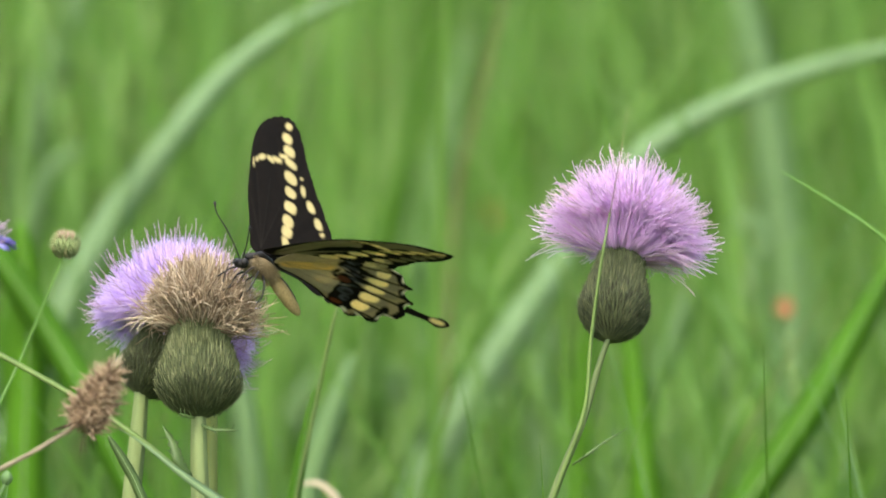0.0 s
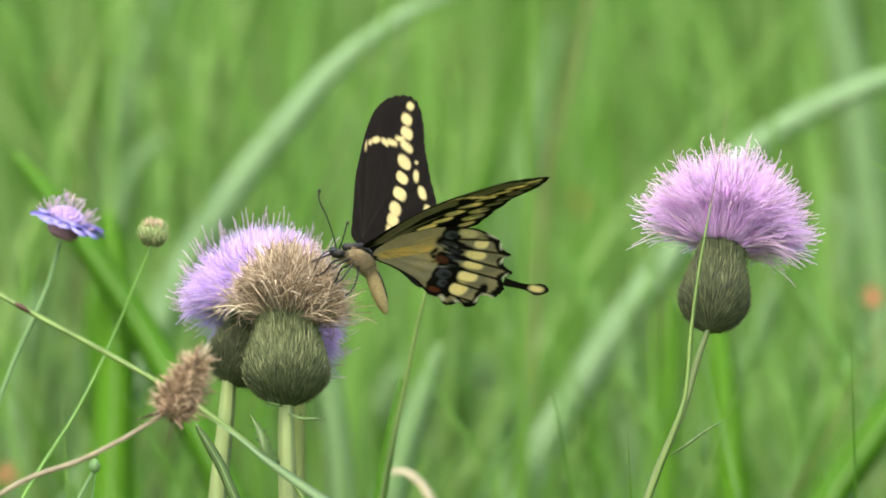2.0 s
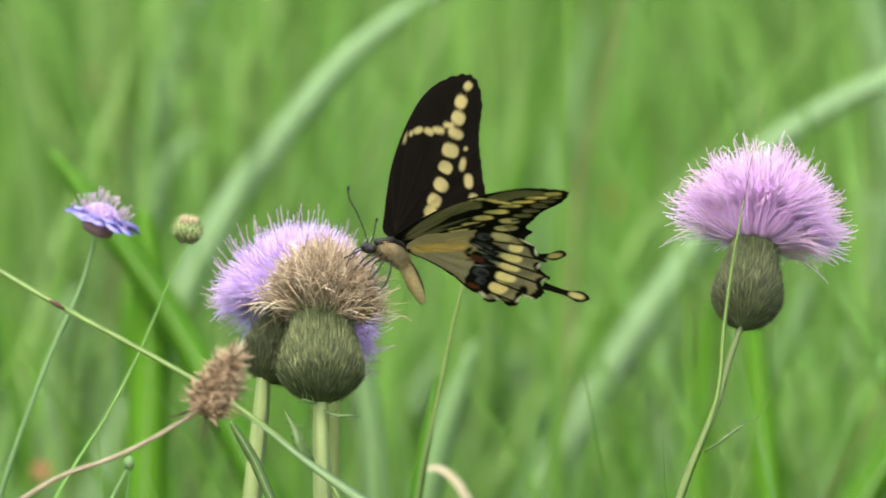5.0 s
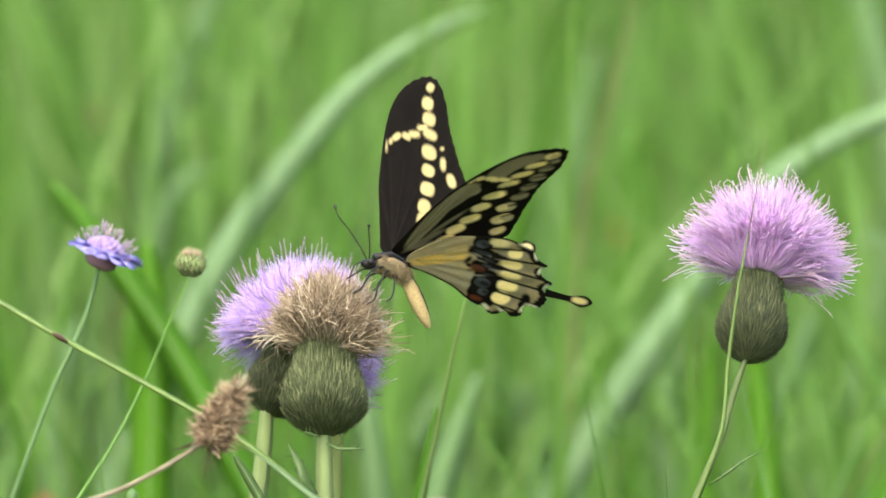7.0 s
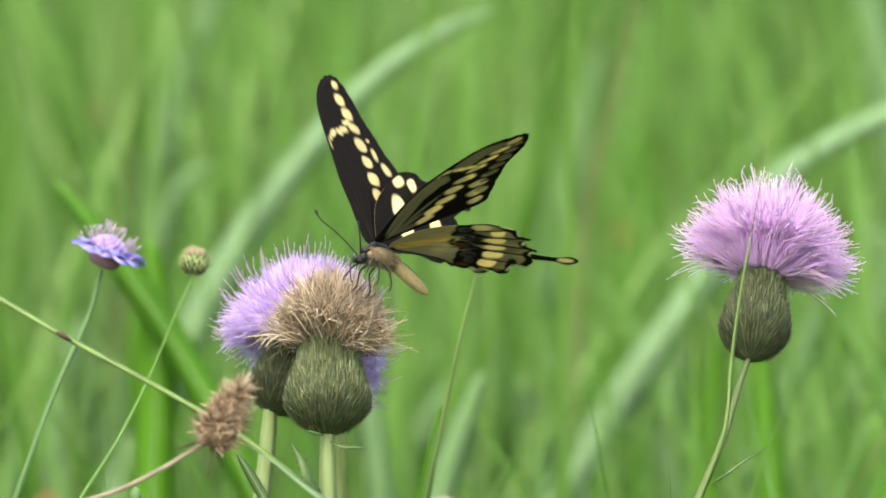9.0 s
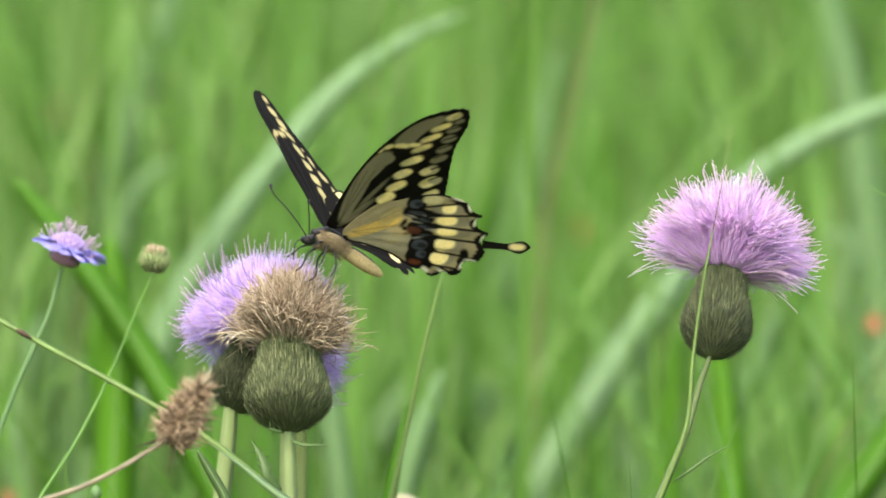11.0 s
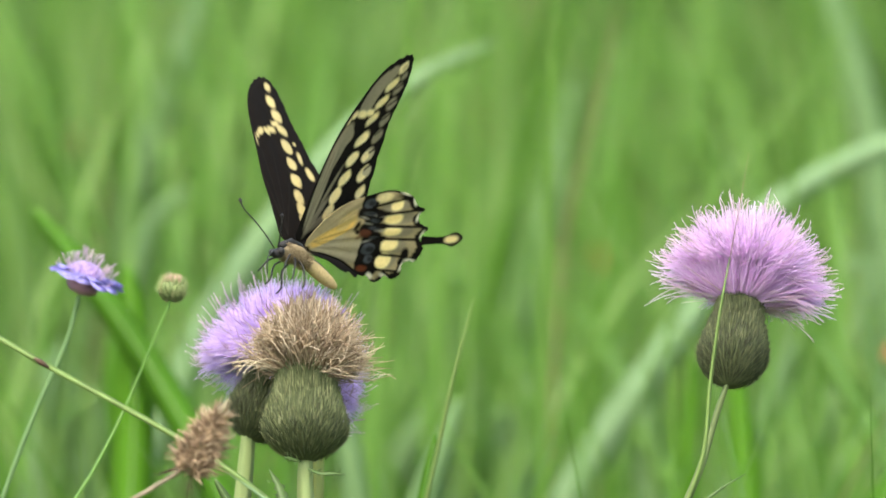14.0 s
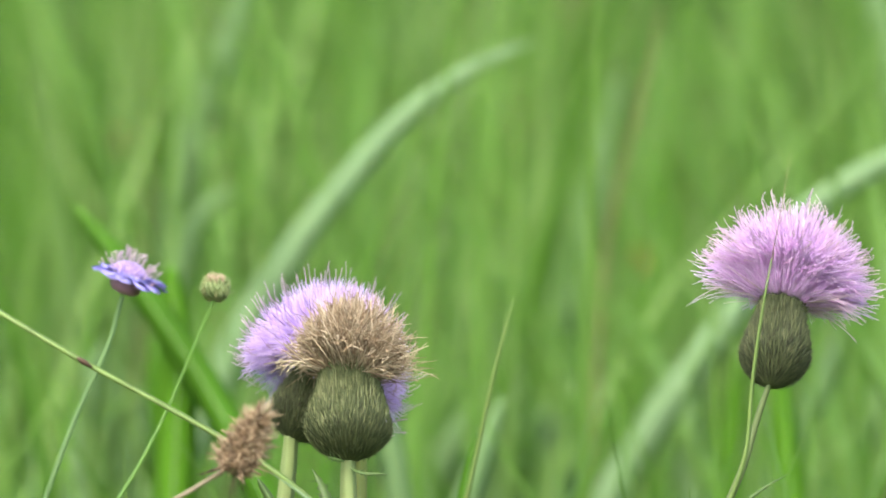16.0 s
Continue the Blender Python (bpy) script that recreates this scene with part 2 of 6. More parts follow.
# ---- ground and meadow ----
def ground():
    n, size = 80, 240.0
    verts, faces = [], []
    for j in range(n + 1):
        for i in range(n + 1):
            x, y = ((i / n - 0.5) * 2) ** 3 * size / 2, ((j / n - 0.5) * 2) ** 3 * size / 2
            verts.append((x, y, 0.05 * noise.noise((x * 0.7, y * 0.7, 0.0)) - 0.03))
    for j in range(n):
        for i in range(n):
            k = j * (n + 1) + i
            faces.append((k, k + 1, k + n + 2, k + n + 1))
    ob = new("ground", mesh_of("ground", verts, faces, M_GROUND))
    tagged(ob, "brown and green soil of a grassy meadow", "ground", kind="structure")


def field(name, count, xs, ys, tall, wide, label, lean=0.35, mat=None, soft=0.0, even=False):
    """Very many grass blades as one mesh. soft: how far its sides fray out; even: as many far off as near."""
    x, y = rng.uniform(*xs, count) + rng.normal(0, 1, count) * soft, ys[0] + (ys[1] - ys[0]) * rng.random(count) ** (1.0 if even else 1.4) + rng.normal(0, 1, count) * (soft if even else 0.0)
    h, w = rng.uniform(*tall, count), rng.uniform(*wide, count) / 2
    h = np.where((np.abs(x) < 0.9) & (y < 0.1), np.minimum(h, 0.64), h)
    turn = rng.uniform(0, 2 * np.pi, count)
    slope, bend = np.abs(rng.normal(0, lean, count)), np.abs(rng.normal(0.25, 0.35, count))
    face = turn + np.pi / 2 + rng.normal(0, 0.7, count)
    s = np.linspace(0, 1, 7)
    a = slope[:, None] + bend[:, None] * s[None] ** 2 * 1.6
    ds = h[:, None] / 6
    out = np.concatenate([np.zeros((count, 1)), np.cumsum(np.sin(a[:, :-1]) * ds, 1)], 1)
    up = np.concatenate([np.zeros((count, 1)), np.cumsum(np.cos(a[:, :-1]) * ds, 1)], 1)
    px, py = x[:, None] + out * np.cos(turn)[:, None], y[:, None] + out * np.sin(turn)[:, None]
    half = w[:, None] * np.array([0.6, 0.95, 1.0, 0.92, 0.72, 0.42, 0.03])[None]
    sx, sy = np.cos(face)[:, None] * half, np.sin(face)[:, None] * half
    v = np.stack([np.stack([px - sx, py - sy, up], -1), np.stack([px + sy * 0.3, py - sx * 0.3, up], -1), np.stack([px + sx, py + sy, up], -1)], 2)
    v = v.reshape(-1, 3)
    q = []
    for i in range(6):
        for k in range(2):
            o = i * 3 + k
            q.append((o, o + 1, o + 4, o + 3))
    f = (np.arange(count)[:, None, None] * 21 + np.array(q)[None]).reshape(-1, 4)
    me = bpy.data.meshes.new(name)
    me.vertices.add(len(v))
    me.vertices.foreach_set("co", v.ravel())
    me.loops.add(f.size)
    me.loops.foreach_set("vertex_index", f.ravel().astype(np.int32))
    me.polygons.add(len(f))
    me.polygons.foreach_set("loop_start", np.arange(0, f.size, 4, dtype=np.int32))
    me.polygons.foreach_set("use_smooth", np.ones(len(f), bool))
    me.update(calc_edges=True)
    me.validate()
    me.materials.append(mat or M_GRASS)
    tagged(new(name, me), label, "grass", kind="stuff")


ground()
field("meadow_grass", 9500, (-1.6, 1.6), (0.62, 4.2), (0.55, 0.98), (0.004, 0.014), "tall green meadow grass behind the thistles", soft=0.3)
field("far_meadow_grass", 16000, (-3.5, 3.5), (3.0, 16.0), (0.5, 1.1), (0.007, 0.018), "tall green grass farther back in the meadow", 0.35, M_FAR, soft=0.6)
field("low_grass", 9000, (-1.6, 1.6), (-3.9, 0.9), (0.3, 0.64), (0.004, 0.012), "knee-high green grass round the flower stems", soft=0.3)
field("mid_grass", 480, (-1.2, 1.2), (0.4, 1.0), (0.5, 0.72), (0.005, 0.011), "mid-green shorter grass among the meadow grass", 0.3, M_MID)
field("pale_slender_grass", 700, (-1.2, 1.2), (0.35, 1.2), (0.52, 0.8), (0.002, 0.0055), "pale slender grass among the meadow grass", 0.3, M_PALE)
field("slender_grass", 1700, (-1.2, 1.2), (0.22, 1.1), (0.55, 0.86), (0.0025, 0.0065), "slender green grass close behind the flower stems", 0.2)
field("near_slender_grass", 330, (-0.5, 0.5), (0.16, 0.62), (0.62, 0.84), (0.003, 0.008), "green grass blades standing just behind the flowers", 0.16)
field("low_pale_grass", 170, (-0.2, 0.2), (0.25, 0.9), (0.60, 0.73), (0.004, 0.010), "pale green low grass behind the flower stems", 0.16, M_PALE)
field("low_bright_grass", 150, (-0.22, 0.22), (0.25, 0.9), (0.60, 0.74), (0.004, 0.010), "bright green low grass behind the flower stems", 0.16, M_VIVID)
# extra grass in the dark far tone, added to darken the meadow's left
field("darkening_grass", 170, (-0.26, -0.09), (0.9, 1.7), (0.72, 0.88), (0.004, 0.010), "green grass in a darker tone, added to darken the meadow", 0.16, M_FAR)
field("near_pale_grass", 90, (-0.5, 0.5), (0.2, 0.7), (0.62, 0.88), (0.0025, 0.006), "pale thin grass blades just behind the flowers", 0.2, M_PALE)
for xs, ys, n in (((-6.0, -1.3), (-4.2, 9.0), 13000), ((1.3, 6.0), (-4.2, 9.0), 13000), ((-6.0, 6.0), (-3.4, -10.0), 12000)):
    field("outer_meadow_grass", n, xs, ys, (0.45, 0.95), (0.006, 0.016), "tall green grass of the meadow all round", soft=0.5, even=True)

# ---- grass blades that stand out ----
def lone_blade(label, points, half, mat, facing=(0, -1, 0.3), steps=28, tipped=True, name="grass_plant", group="single grass plants", root=0.75, pointed=0.0):
    pts = [Vector(p) for p in points]
    ob = thing(name, pts[0], label, "grass", group)
    path = smooth_path(local(pts, ob), steps)

    def width(s):
        if pointed:
            return half * 1.4 * (1 - s) ** pointed
        w = half * min(1.0, root + (1 - root) * s * 3)
        return w * (math.sqrt(max(1 - ((s - 0.45) / 0.55) ** 2, 0)) if tipped and s > 0.45 else 1)
    p = Pile()
    p.add(*blade(path, width, facing, 0.1))
    p.part("blade", mat, ob)
    up = Vector(facing).normalized() * 0.0002
    solid("midrib", *tube([q + up for q in path], lambda s: max(half * 0.07 * (1 - 0.8 * s), 0.00008), 4), M_RIB, ob, "pale raised midrib")
    return ob


ARCH_LEFT = lone_blade("pale green broad arching grass blade", [(-0.3005, 0.7696, 0.0000), (-0.2165, 0.7696, 0.3975), (-0.1090, 0.7696, 0.7226), (-0.0922, 0.7736, 0.7512), (-0.0670, 0.7782, 0.7840), (-0.0430, 0.7820, 0.8113), (-0.0142, 0.7850, 0.8325), (0.0146, 0.7868, 0.8455)], 0.0064, M_ARCH, pointed=0.5)
ARCH_RIGHT = lone_blade("pale green broad arching grass blade", [(-0.1339, 0.7970, 0.0000), (-0.0596, 0.7970, 0.3467), (0.0354, 0.7970, 0.6304), (0.0669, 0.8044, 0.6833), (0.0961, 0.8102, 0.7241), (0.1252, 0.8160, 0.7654), (0.1543, 0.8189, 0.7861), (0.1907, 0.8211, 0.8022), (0.2270, 0.8227, 0.8130), (0.2707, 0.8237, 0.8202)], 0.0064, M_ARCH, pointed=0.5)
lone_blade("pale green broad arching grass blade", [(-0.2537, 1.2302, 0.0000), (-0.2198, 1.2302, 0.3426), (-0.1765, 1.2302, 0.6228), (-0.1603, 1.2384, 0.6816), (-0.1441, 1.2467, 0.7404), (-0.1279, 1.2535, 0.7885), (-0.1117, 1.2602, 0.8366)], 0.0088, M_PALE)
lone_blade("pale green broad arching grass blade", [(0.2506, 1.1394, 0.0000), (0.2304, 1.1394, 0.3825), (0.2045, 1.1394, 0.6954), (0.1953, 1.1482, 0.7580), (0.1834, 1.1548, 0.8050), (0.1702, 1.1599, 0.8415)], 0.0099, M_PALE)
lone_blade("deep green broad blade of meadow grass", [(-0.0243, 0.4807, 0.0000), (0.0562, 0.4807, 0.3737), (0.1591, 0.4807, 0.6794), (0.1791, 0.4848, 0.7080), (0.2014, 0.4900, 0.7454), (0.2169, 0.4940, 0.7740)], 0.0071, M_DEEP)
lone_blade("deep green broad blade of meadow grass", [(0.0885, 0.4357, 0.0000), (0.0079, 0.4357, 0.3950), (-0.0951, 0.4357, 0.7181), (-0.1148, 0.4406, 0.7529), (-0.1389, 0.4455, 0.7876), (-0.1630, 0.4497, 0.8179)], 0.0066, M_DEEP)
lone_blade("deep green broad blade of meadow grass", [(-0.0754, 0.6780, 0.0000), (-0.0984, 0.6780, 0.3552), (-0.1278, 0.6780, 0.6458), (-0.1337, 0.6826, 0.6783), (-0.1384, 0.6878, 0.7156), (-0.1407, 0.6904, 0.7342)], 0.0088, M_DEEP)
SHORT_BLADE = lone_blade("mid-green blade of meadow grass", [(-0.0825, 0.1400, 0.0000), (-0.0546, 0.1400, 0.3850), (-0.0188, 0.1400, 0.7411), (-0.0152, 0.1420, 0.7613), (-0.0120, 0.1440, 0.7772)], 0.0024, M_DEEP)
lone_blade("mid-green blade of meadow grass", [(-0.1756, 0.9259, 0.0000), (-0.1144, 0.9259, 0.3375), (-0.0361, 0.9259, 0.6137), (-0.0236, 0.9294, 0.6385), (-0.0035, 0.9333, 0.6659), (0.0015, 0.9340, 0.6708)], 0.0073, M_PALE)
lone_blade("mid-green blade of meadow grass", [(0.2545, 0.8776, 0.0000), (0.1870, 0.8776, 0.3461), (0.1005, 0.8776, 0.6293), (0.0832, 0.8821, 0.6612), (0.0684, 0.8866, 0.6931), (0.0535, 0.8900, 0.7176)], 0.0056, M_MID)
lone_blade("mid-green blade of meadow grass", [(-0.0568, 1.3699, 0.0000), (-0.0299, 1.3699, 0.2966), (0.0045, 1.3699, 0.5392), (0.0212, 1.3792, 0.6056), (0.0380, 1.3866, 0.6582), (0.0520, 1.3944, 0.7135), (0.0631, 1.4010, 0.7606)], 0.0087, M_PALE)
lone_blade("mid-green blade of meadow grass", [(-0.0363, 0.8801, 0.0000), (0.0346, 0.8801, 0.3556), (0.1253, 0.8801, 0.6465), (0.1389, 0.8835, 0.6710), (0.1488, 0.8869, 0.6955), (0.1513, 0.8880, 0.7029)], 0.0050, M_PALE)
lone_blade("mid-green blade of meadow grass", [(0.3621, 0.6826, 0.0000), (0.2832, 0.6826, 0.3731), (0.1823, 0.6826, 0.6783), (0.1659, 0.6865, 0.7063), (0.1518, 0.6898, 0.7295), (0.1447, 0.6914, 0.7412)], 0.0047, M_MID)
lone_blade("mid-green blade of meadow grass", [(0.0877, 0.9753, 0.0000), (0.1179, 0.9753, 0.3330), (0.1565, 0.9753, 0.6054), (0.1666, 0.9809, 0.6457), (0.1819, 0.9873, 0.6909), (0.1869, 0.9908, 0.7161), (0.1819, 0.9915, 0.7211), (0.1742, 0.9905, 0.7136)], 0.0048, M_PALE)
lone_blade("mid-green blade of meadow grass", [(-0.2307, 0.9827, 0.0000), (-0.1979, 0.9827, 0.3620), (-0.1560, 0.9827, 0.6582), (-0.1433, 0.9898, 0.7085), (-0.1306, 0.9947, 0.7438), (-0.1179, 0.9961, 0.7538)], 0.0051, M_PALE)
lone_blade("mid-green blade of meadow grass", [(0.0561, 1.7713, 0.0000), (0.0631, 1.7713, 0.2867), (0.0719, 1.7713, 0.5213), (0.0780, 1.7840, 0.6118), (0.0841, 1.7946, 0.6873), (0.0872, 1.8010, 0.7326)], 0.0076, M_MID)
lone_blade("mid-green blade of meadow grass", [(-0.0554, 1.4749, 0.0000), (-0.0592, 1.4749, 0.3124), (-0.0640, 1.4749, 0.5679), (-0.0669, 1.4868, 0.6528), (-0.0640, 1.4988, 0.7377), (-0.0597, 1.5043, 0.7773)], 0.0051, M_MID)
lone_blade("mid-green blade of meadow grass", [(-0.0716, 0.7773, 0.0000), (-0.0575, 0.7773, 0.3486), (-0.0396, 0.7773, 0.6337), (-0.0347, 0.7833, 0.6768), (-0.0311, 0.7880, 0.7102)], 0.0048, M_MID)
lone_blade("mid-green blade of meadow grass", [(0.1957, 0.7773, 0.0000), (0.1677, 0.7773, 0.3486), (0.1318, 0.7773, 0.6337), (0.1221, 0.7833, 0.6768), (0.1173, 0.7880, 0.7102)], 0.0060, M_DEEP)
lone_blade("mid-green blade of meadow grass", [(0.1085, 1.5664, 0.0000), (0.1014, 1.5664, 0.2752), (0.0923, 1.5664, 0.5003), (0.0865, 1.5778, 0.5813), (0.0865, 1.5900, 0.6681), (0.0850, 1.5948, 0.7028)], 0.0073, M_DEEP)
lone_blade("pale green broad arching grass blade", [(-0.0095, 1.0725, 0.0000), (0.0194, 1.0725, 0.3182), (0.0562, 1.0725, 0.5786), (0.0640, 1.0768, 0.6095), (0.0758, 1.0812, 0.6404), (0.0849, 1.0837, 0.6585)], 0.0091, M_PALE)
lone_blade("pale green broad arching grass blade", [(-0.0200, 1.1711, 0.0000), (0.0000, 1.1711, 0.3090), (0.0256, 1.1711, 0.5617), (0.0323, 1.1763, 0.5987), (0.0376, 1.1807, 0.6304), (0.0469, 1.1845, 0.6568)], 0.0080, M_PALE)
lone_blade("mid-green blade of meadow grass", [(0.1527, 0.8752, 0.0000), (0.1266, 0.8752, 0.3367), (0.0931, 0.8752, 0.6122), (0.0857, 0.8801, 0.6465), (0.0869, 0.8842, 0.6759), (0.0906, 0.8869, 0.6955)], 0.0074, M_PALE)
lone_blade("mid-green blade of meadow grass", [(0.2088, 0.8752, 0.0000), (0.1885, 0.8752, 0.3367), (0.1625, 0.8752, 0.6122), (0.1575, 0.8794, 0.6416), (0.1476, 0.8828, 0.6661), (0.1451, 0.8849, 0.6808)], 0.0068, M_MID)
lone_blade("mid-green blade of meadow grass", [(-0.1339, 0.7766, 0.0000), (-0.1518, 0.7766, 0.3459), (-0.1747, 0.7766, 0.6290), (-0.1795, 0.7813, 0.6624), (-0.1747, 0.7853, 0.6911), (-0.1663, 0.7887, 0.7150)], 0.0072, M_PALE)
lone_blade("pale green broad arching grass blade", [(-0.0840, 0.9731, 0.0000), (-0.0487, 0.9731, 0.3247), (-0.0036, 0.9731, 0.5903), (0.0041, 0.9767, 0.6155), (0.0168, 0.9802, 0.6406), (0.0269, 0.9823, 0.6557)], 0.0089, M_PALE)
lone_blade("mid-green blade of meadow grass", [(-0.0743, 1.1700, 0.0000), (-0.0492, 1.1700, 0.3046), (-0.0171, 1.1700, 0.5538), (-0.0104, 1.1741, 0.5829), (-0.0064, 1.1778, 0.6093), (0.0043, 1.1822, 0.6410)], 0.0067, M_MID)
lone_blade("pale green blade of meadow grass", [(-0.0600, 0.5000, 0.0000), (-0.0300, 0.5000, 0.5000), (-0.0120, 0.5000, 0.6900), (0.0040, 0.5050, 0.7350)], 0.0070, M_PALE)
lone_blade("pale green blade of meadow grass", [(-0.0300, 0.5500, 0.0000), (-0.0350, 0.5500, 0.5000), (-0.0400, 0.5500, 0.7000), (-0.0460, 0.5550, 0.7350)], 0.0060, M_PALE)
lone_blade("thin reddish-brown dry grass stalk", [(0.0200, 0.8000, 0.0000), (0.0440, 0.8000, 0.7000), (0.0494, 0.8000, 0.7640), (0.0575, 0.8000, 0.7980), (0.0663, 0.8000, 0.8340), (0.0710, 0.8000, 0.8600)], 0.0010, M_RUSTY, name="grass_stalk")
lone_blade("vivid green broad upright grass blade", [(-0.1270, 0.4500, 0.0000), (-0.1262, 0.4500, 0.5500), (-0.1250, 0.4500, 0.7000), (-0.1232, 0.4520, 0.7600), (-0.1262, 0.4540, 0.7950)], 0.0085, M_VIVID)
lone_blade("vivid green broad upright grass blade", [(0.1440, 0.5000, 0.0000), (0.1300, 0.5000, 0.5000), (0.1170, 0.5000, 0.7000), (0.1110, 0.5020, 0.7560)], 0.0060, M_VIVID)
lone_blade("vivid green broad upright grass blade", [(0.0680, 0.6200, 0.0000), (0.0880, 0.6200, 0.5000), (0.0970, 0.6200, 0.6800), (0.0985, 0.6220, 0.7350)], 0.0042, M_VIVID)


# ---- thistles ----
def side_step(r, size):
    return Vector((r.gauss(0, 1), r.gauss(0, 1), r.gauss(0, 1))) * size


def head(parent, foot, top, radius, neck, seed, label_i="", mat_bract=None, mat_fine=None):
    """A thistle head from its foot to the neck of its involucre, with its bracts. All in the parent's space. Returns the seat of the florets and the axis."""
    r = random.Random(seed)
    foot, top = Vector(foot), Vector(top)
    axis = (top - foot).normalized()
    high = (top - foot).length
    rot = axis.to_track_quat("Z", "Y").to_matrix()

    def prof(s):
        if s < 0.36:
            return radius * math.sin(math.pi / 2 * min(1, (s + 0.045) / 0.40)) ** 0.8
        k = (s - 0.36) / 0.64
        return neck + (radius - neck) * (0.5 + 0.5 * math.cos(math.pi * k ** 0.9))
    verts, faces = turned([(max(prof(i / 16) * 0.96, 0.0008), high * i / 16) for i in range(17)])
    solid("involucre", [foot + rot @ v for v in verts], faces, M_INVOLUCRE, parent, label_i)
    p = Pile()
    fine = Pile()
    rows = 33
    for j in range(rows):
        s0 = 0.012 + 0.93 * j / (rows - 1)
        ring = int(18 + 30 * prof(min(s0 + 0.04, 1)) / radius)
        for k in range(ring):
            a = 2 * math.pi * (k + 0.5 * (j % 2) + r.uniform(-0.2, 0.2)) / ring
            long = (0.06 + 0.12 * s0 * s0) * (1 + r.uniform(-0.25, 0.3))
            w = (3.6 - 1.3 * s0) * prof(min(s0 + 0.04, 1)) / ring * r.uniform(0.7, 1.0)
            skew = r.uniform(-0.5, 0.5) / ring
            v = []
            for i, (ds, wide, lift) in enumerate(((0, 0.75, -0.0001), (0.35, 1.0, 0.0004), (0.7, 0.62, 0.0007), (1.0, 0.16, 0.0008 + r.uniform(0, 0.0009)))):
                s = s0 + ds * long
                rad = prof(min(s, 1.0)) + lift
                e = w * wide / 2 / max(rad, 1e-4)
                for aa, more in ((a - e + skew * ds, 0), (a + skew * ds, 0.0003), (a + e + skew * ds, 0)):
                    v.append(foot + rot @ Vector(((rad + more) * math.cos(aa), (rad + more) * math.sin(aa), high * s)))
            f = []
            for i in range(3):
                for c in range(2):
                    o = i * 3 + c
                    f.append((o, o + 1, o + 4, o + 3))
            (fine if s0 > 0.45 + r.uniform(-0.16, 0.16) else p).add(v, f)
            out = rot @ Vector((math.cos(a), math.sin(a), 0))
            fine.add(*tube([v[7] - axis * 0.0008, v[10], v[10] + axis * 0.0007 + out * r.uniform(0.0002, 0.0010) + side_step(r, 0.0003)], lambda s: 0.0001 * (1.1 - s), 3))
    p.part("bracts", mat_bract or M_BRACT, parent, "overlapping spine-tipped green bracts", "stuff")
    fine.part("inner_bracts", mat_fine or M_BRACT_PALE, parent, "paler narrow inner bracts and spine tips", "stuff")
    return foot + axis * high * 0.93, axis


def bent(a, b, c, steps):
    return [a * (1 - k / steps) ** 2 + b * 2 * (k / steps) * (1 - k / steps) + c * (k / steps) ** 2 for k in range(steps + 1)]


def crown(parent, seat, axis, neck, count, reach, widest, mat, seed, thick, label, gather=0.52, wavy=0.0006, rise=0.40, sag=0.0, styles=0, over=0.004, mat_style=None, hooked=0.001, upward=0.0, straight=0.0):
    """The florets of a head: they rise from the neck in a bundle and fan out to a dome; some end in a thin style that stands out of it."""
    r = random.Random(seed)
    rot = axis.to_track_quat("Z", "Y").to_matrix()
    p, q = Pile(), Pile()
    for k in range(count):
        u = (k + r.random()) / count
        a = k * 2.39996 + r.gauss(0, 0.3)
        polar = max(0.0, widest * u ** gather + r.gauss(0, 0.05))
        side = rot @ Vector((math.cos(a), math.sin(a), 0))
        long = (reach[0] + (reach[1] - reach[0]) * min(1.0, polar / widest)) * r.uniform(0.90, 1.02)
        if r.random() < 0.3:
            long *= r.uniform(0.78, 0.97)
        start = seat + side * neck * 0.85 * u ** 0.5
        way = axis * math.cos(polar) + side * math.sin(polar)
        end = seat + way * long + side_step(r, wavy) + Vector((0, 0, -sag * math.sin(polar) ** 2 * r.uniform(0.2, 1.2)))
        mid = start + axis * long * rise + side * long * 0.16 * math.sin(polar)
        mid = mid.lerp((start + end) / 2, straight)
        path = bent(start, mid, end, 6)
        v = side_step(r, wavy)
        path = [c + v * math.sin(math.pi * i / 6) for i, c in enumerate(path)]
        t0 = thick * r.uniform(0.75, 1.2)
        p.add(*tube(path, lambda s: t0 * (0.75 + 0.5 * s if s < 0.85 else 1.2 - 4.5 * (s - 0.85)), 3))
        if k % max(1, count // max(styles, 1)) == 0 and styles:
            go = ((path[-1] - path[-2]).normalized() + Vector((0, 0, upward)) + side_step(r, 0.10)).normalized()
            far = over * r.uniform(0.35, 1.15)
            hook = side_step(r, hooked)
            q.add(*tube([path[-2], path[-1], path[-1] + go * far * 0.5, path[-1] + go * far * 0.85 + hook * 0.5, path[-1] + go * far + hook], lambda s: 0.00017 - 0.00006 * s, 3))
    p.part("florets", mat, parent, label, "stuff")
    if styles:
        q.part("styles", mat_style, parent, "thin pale thread-like styles", "stuff")


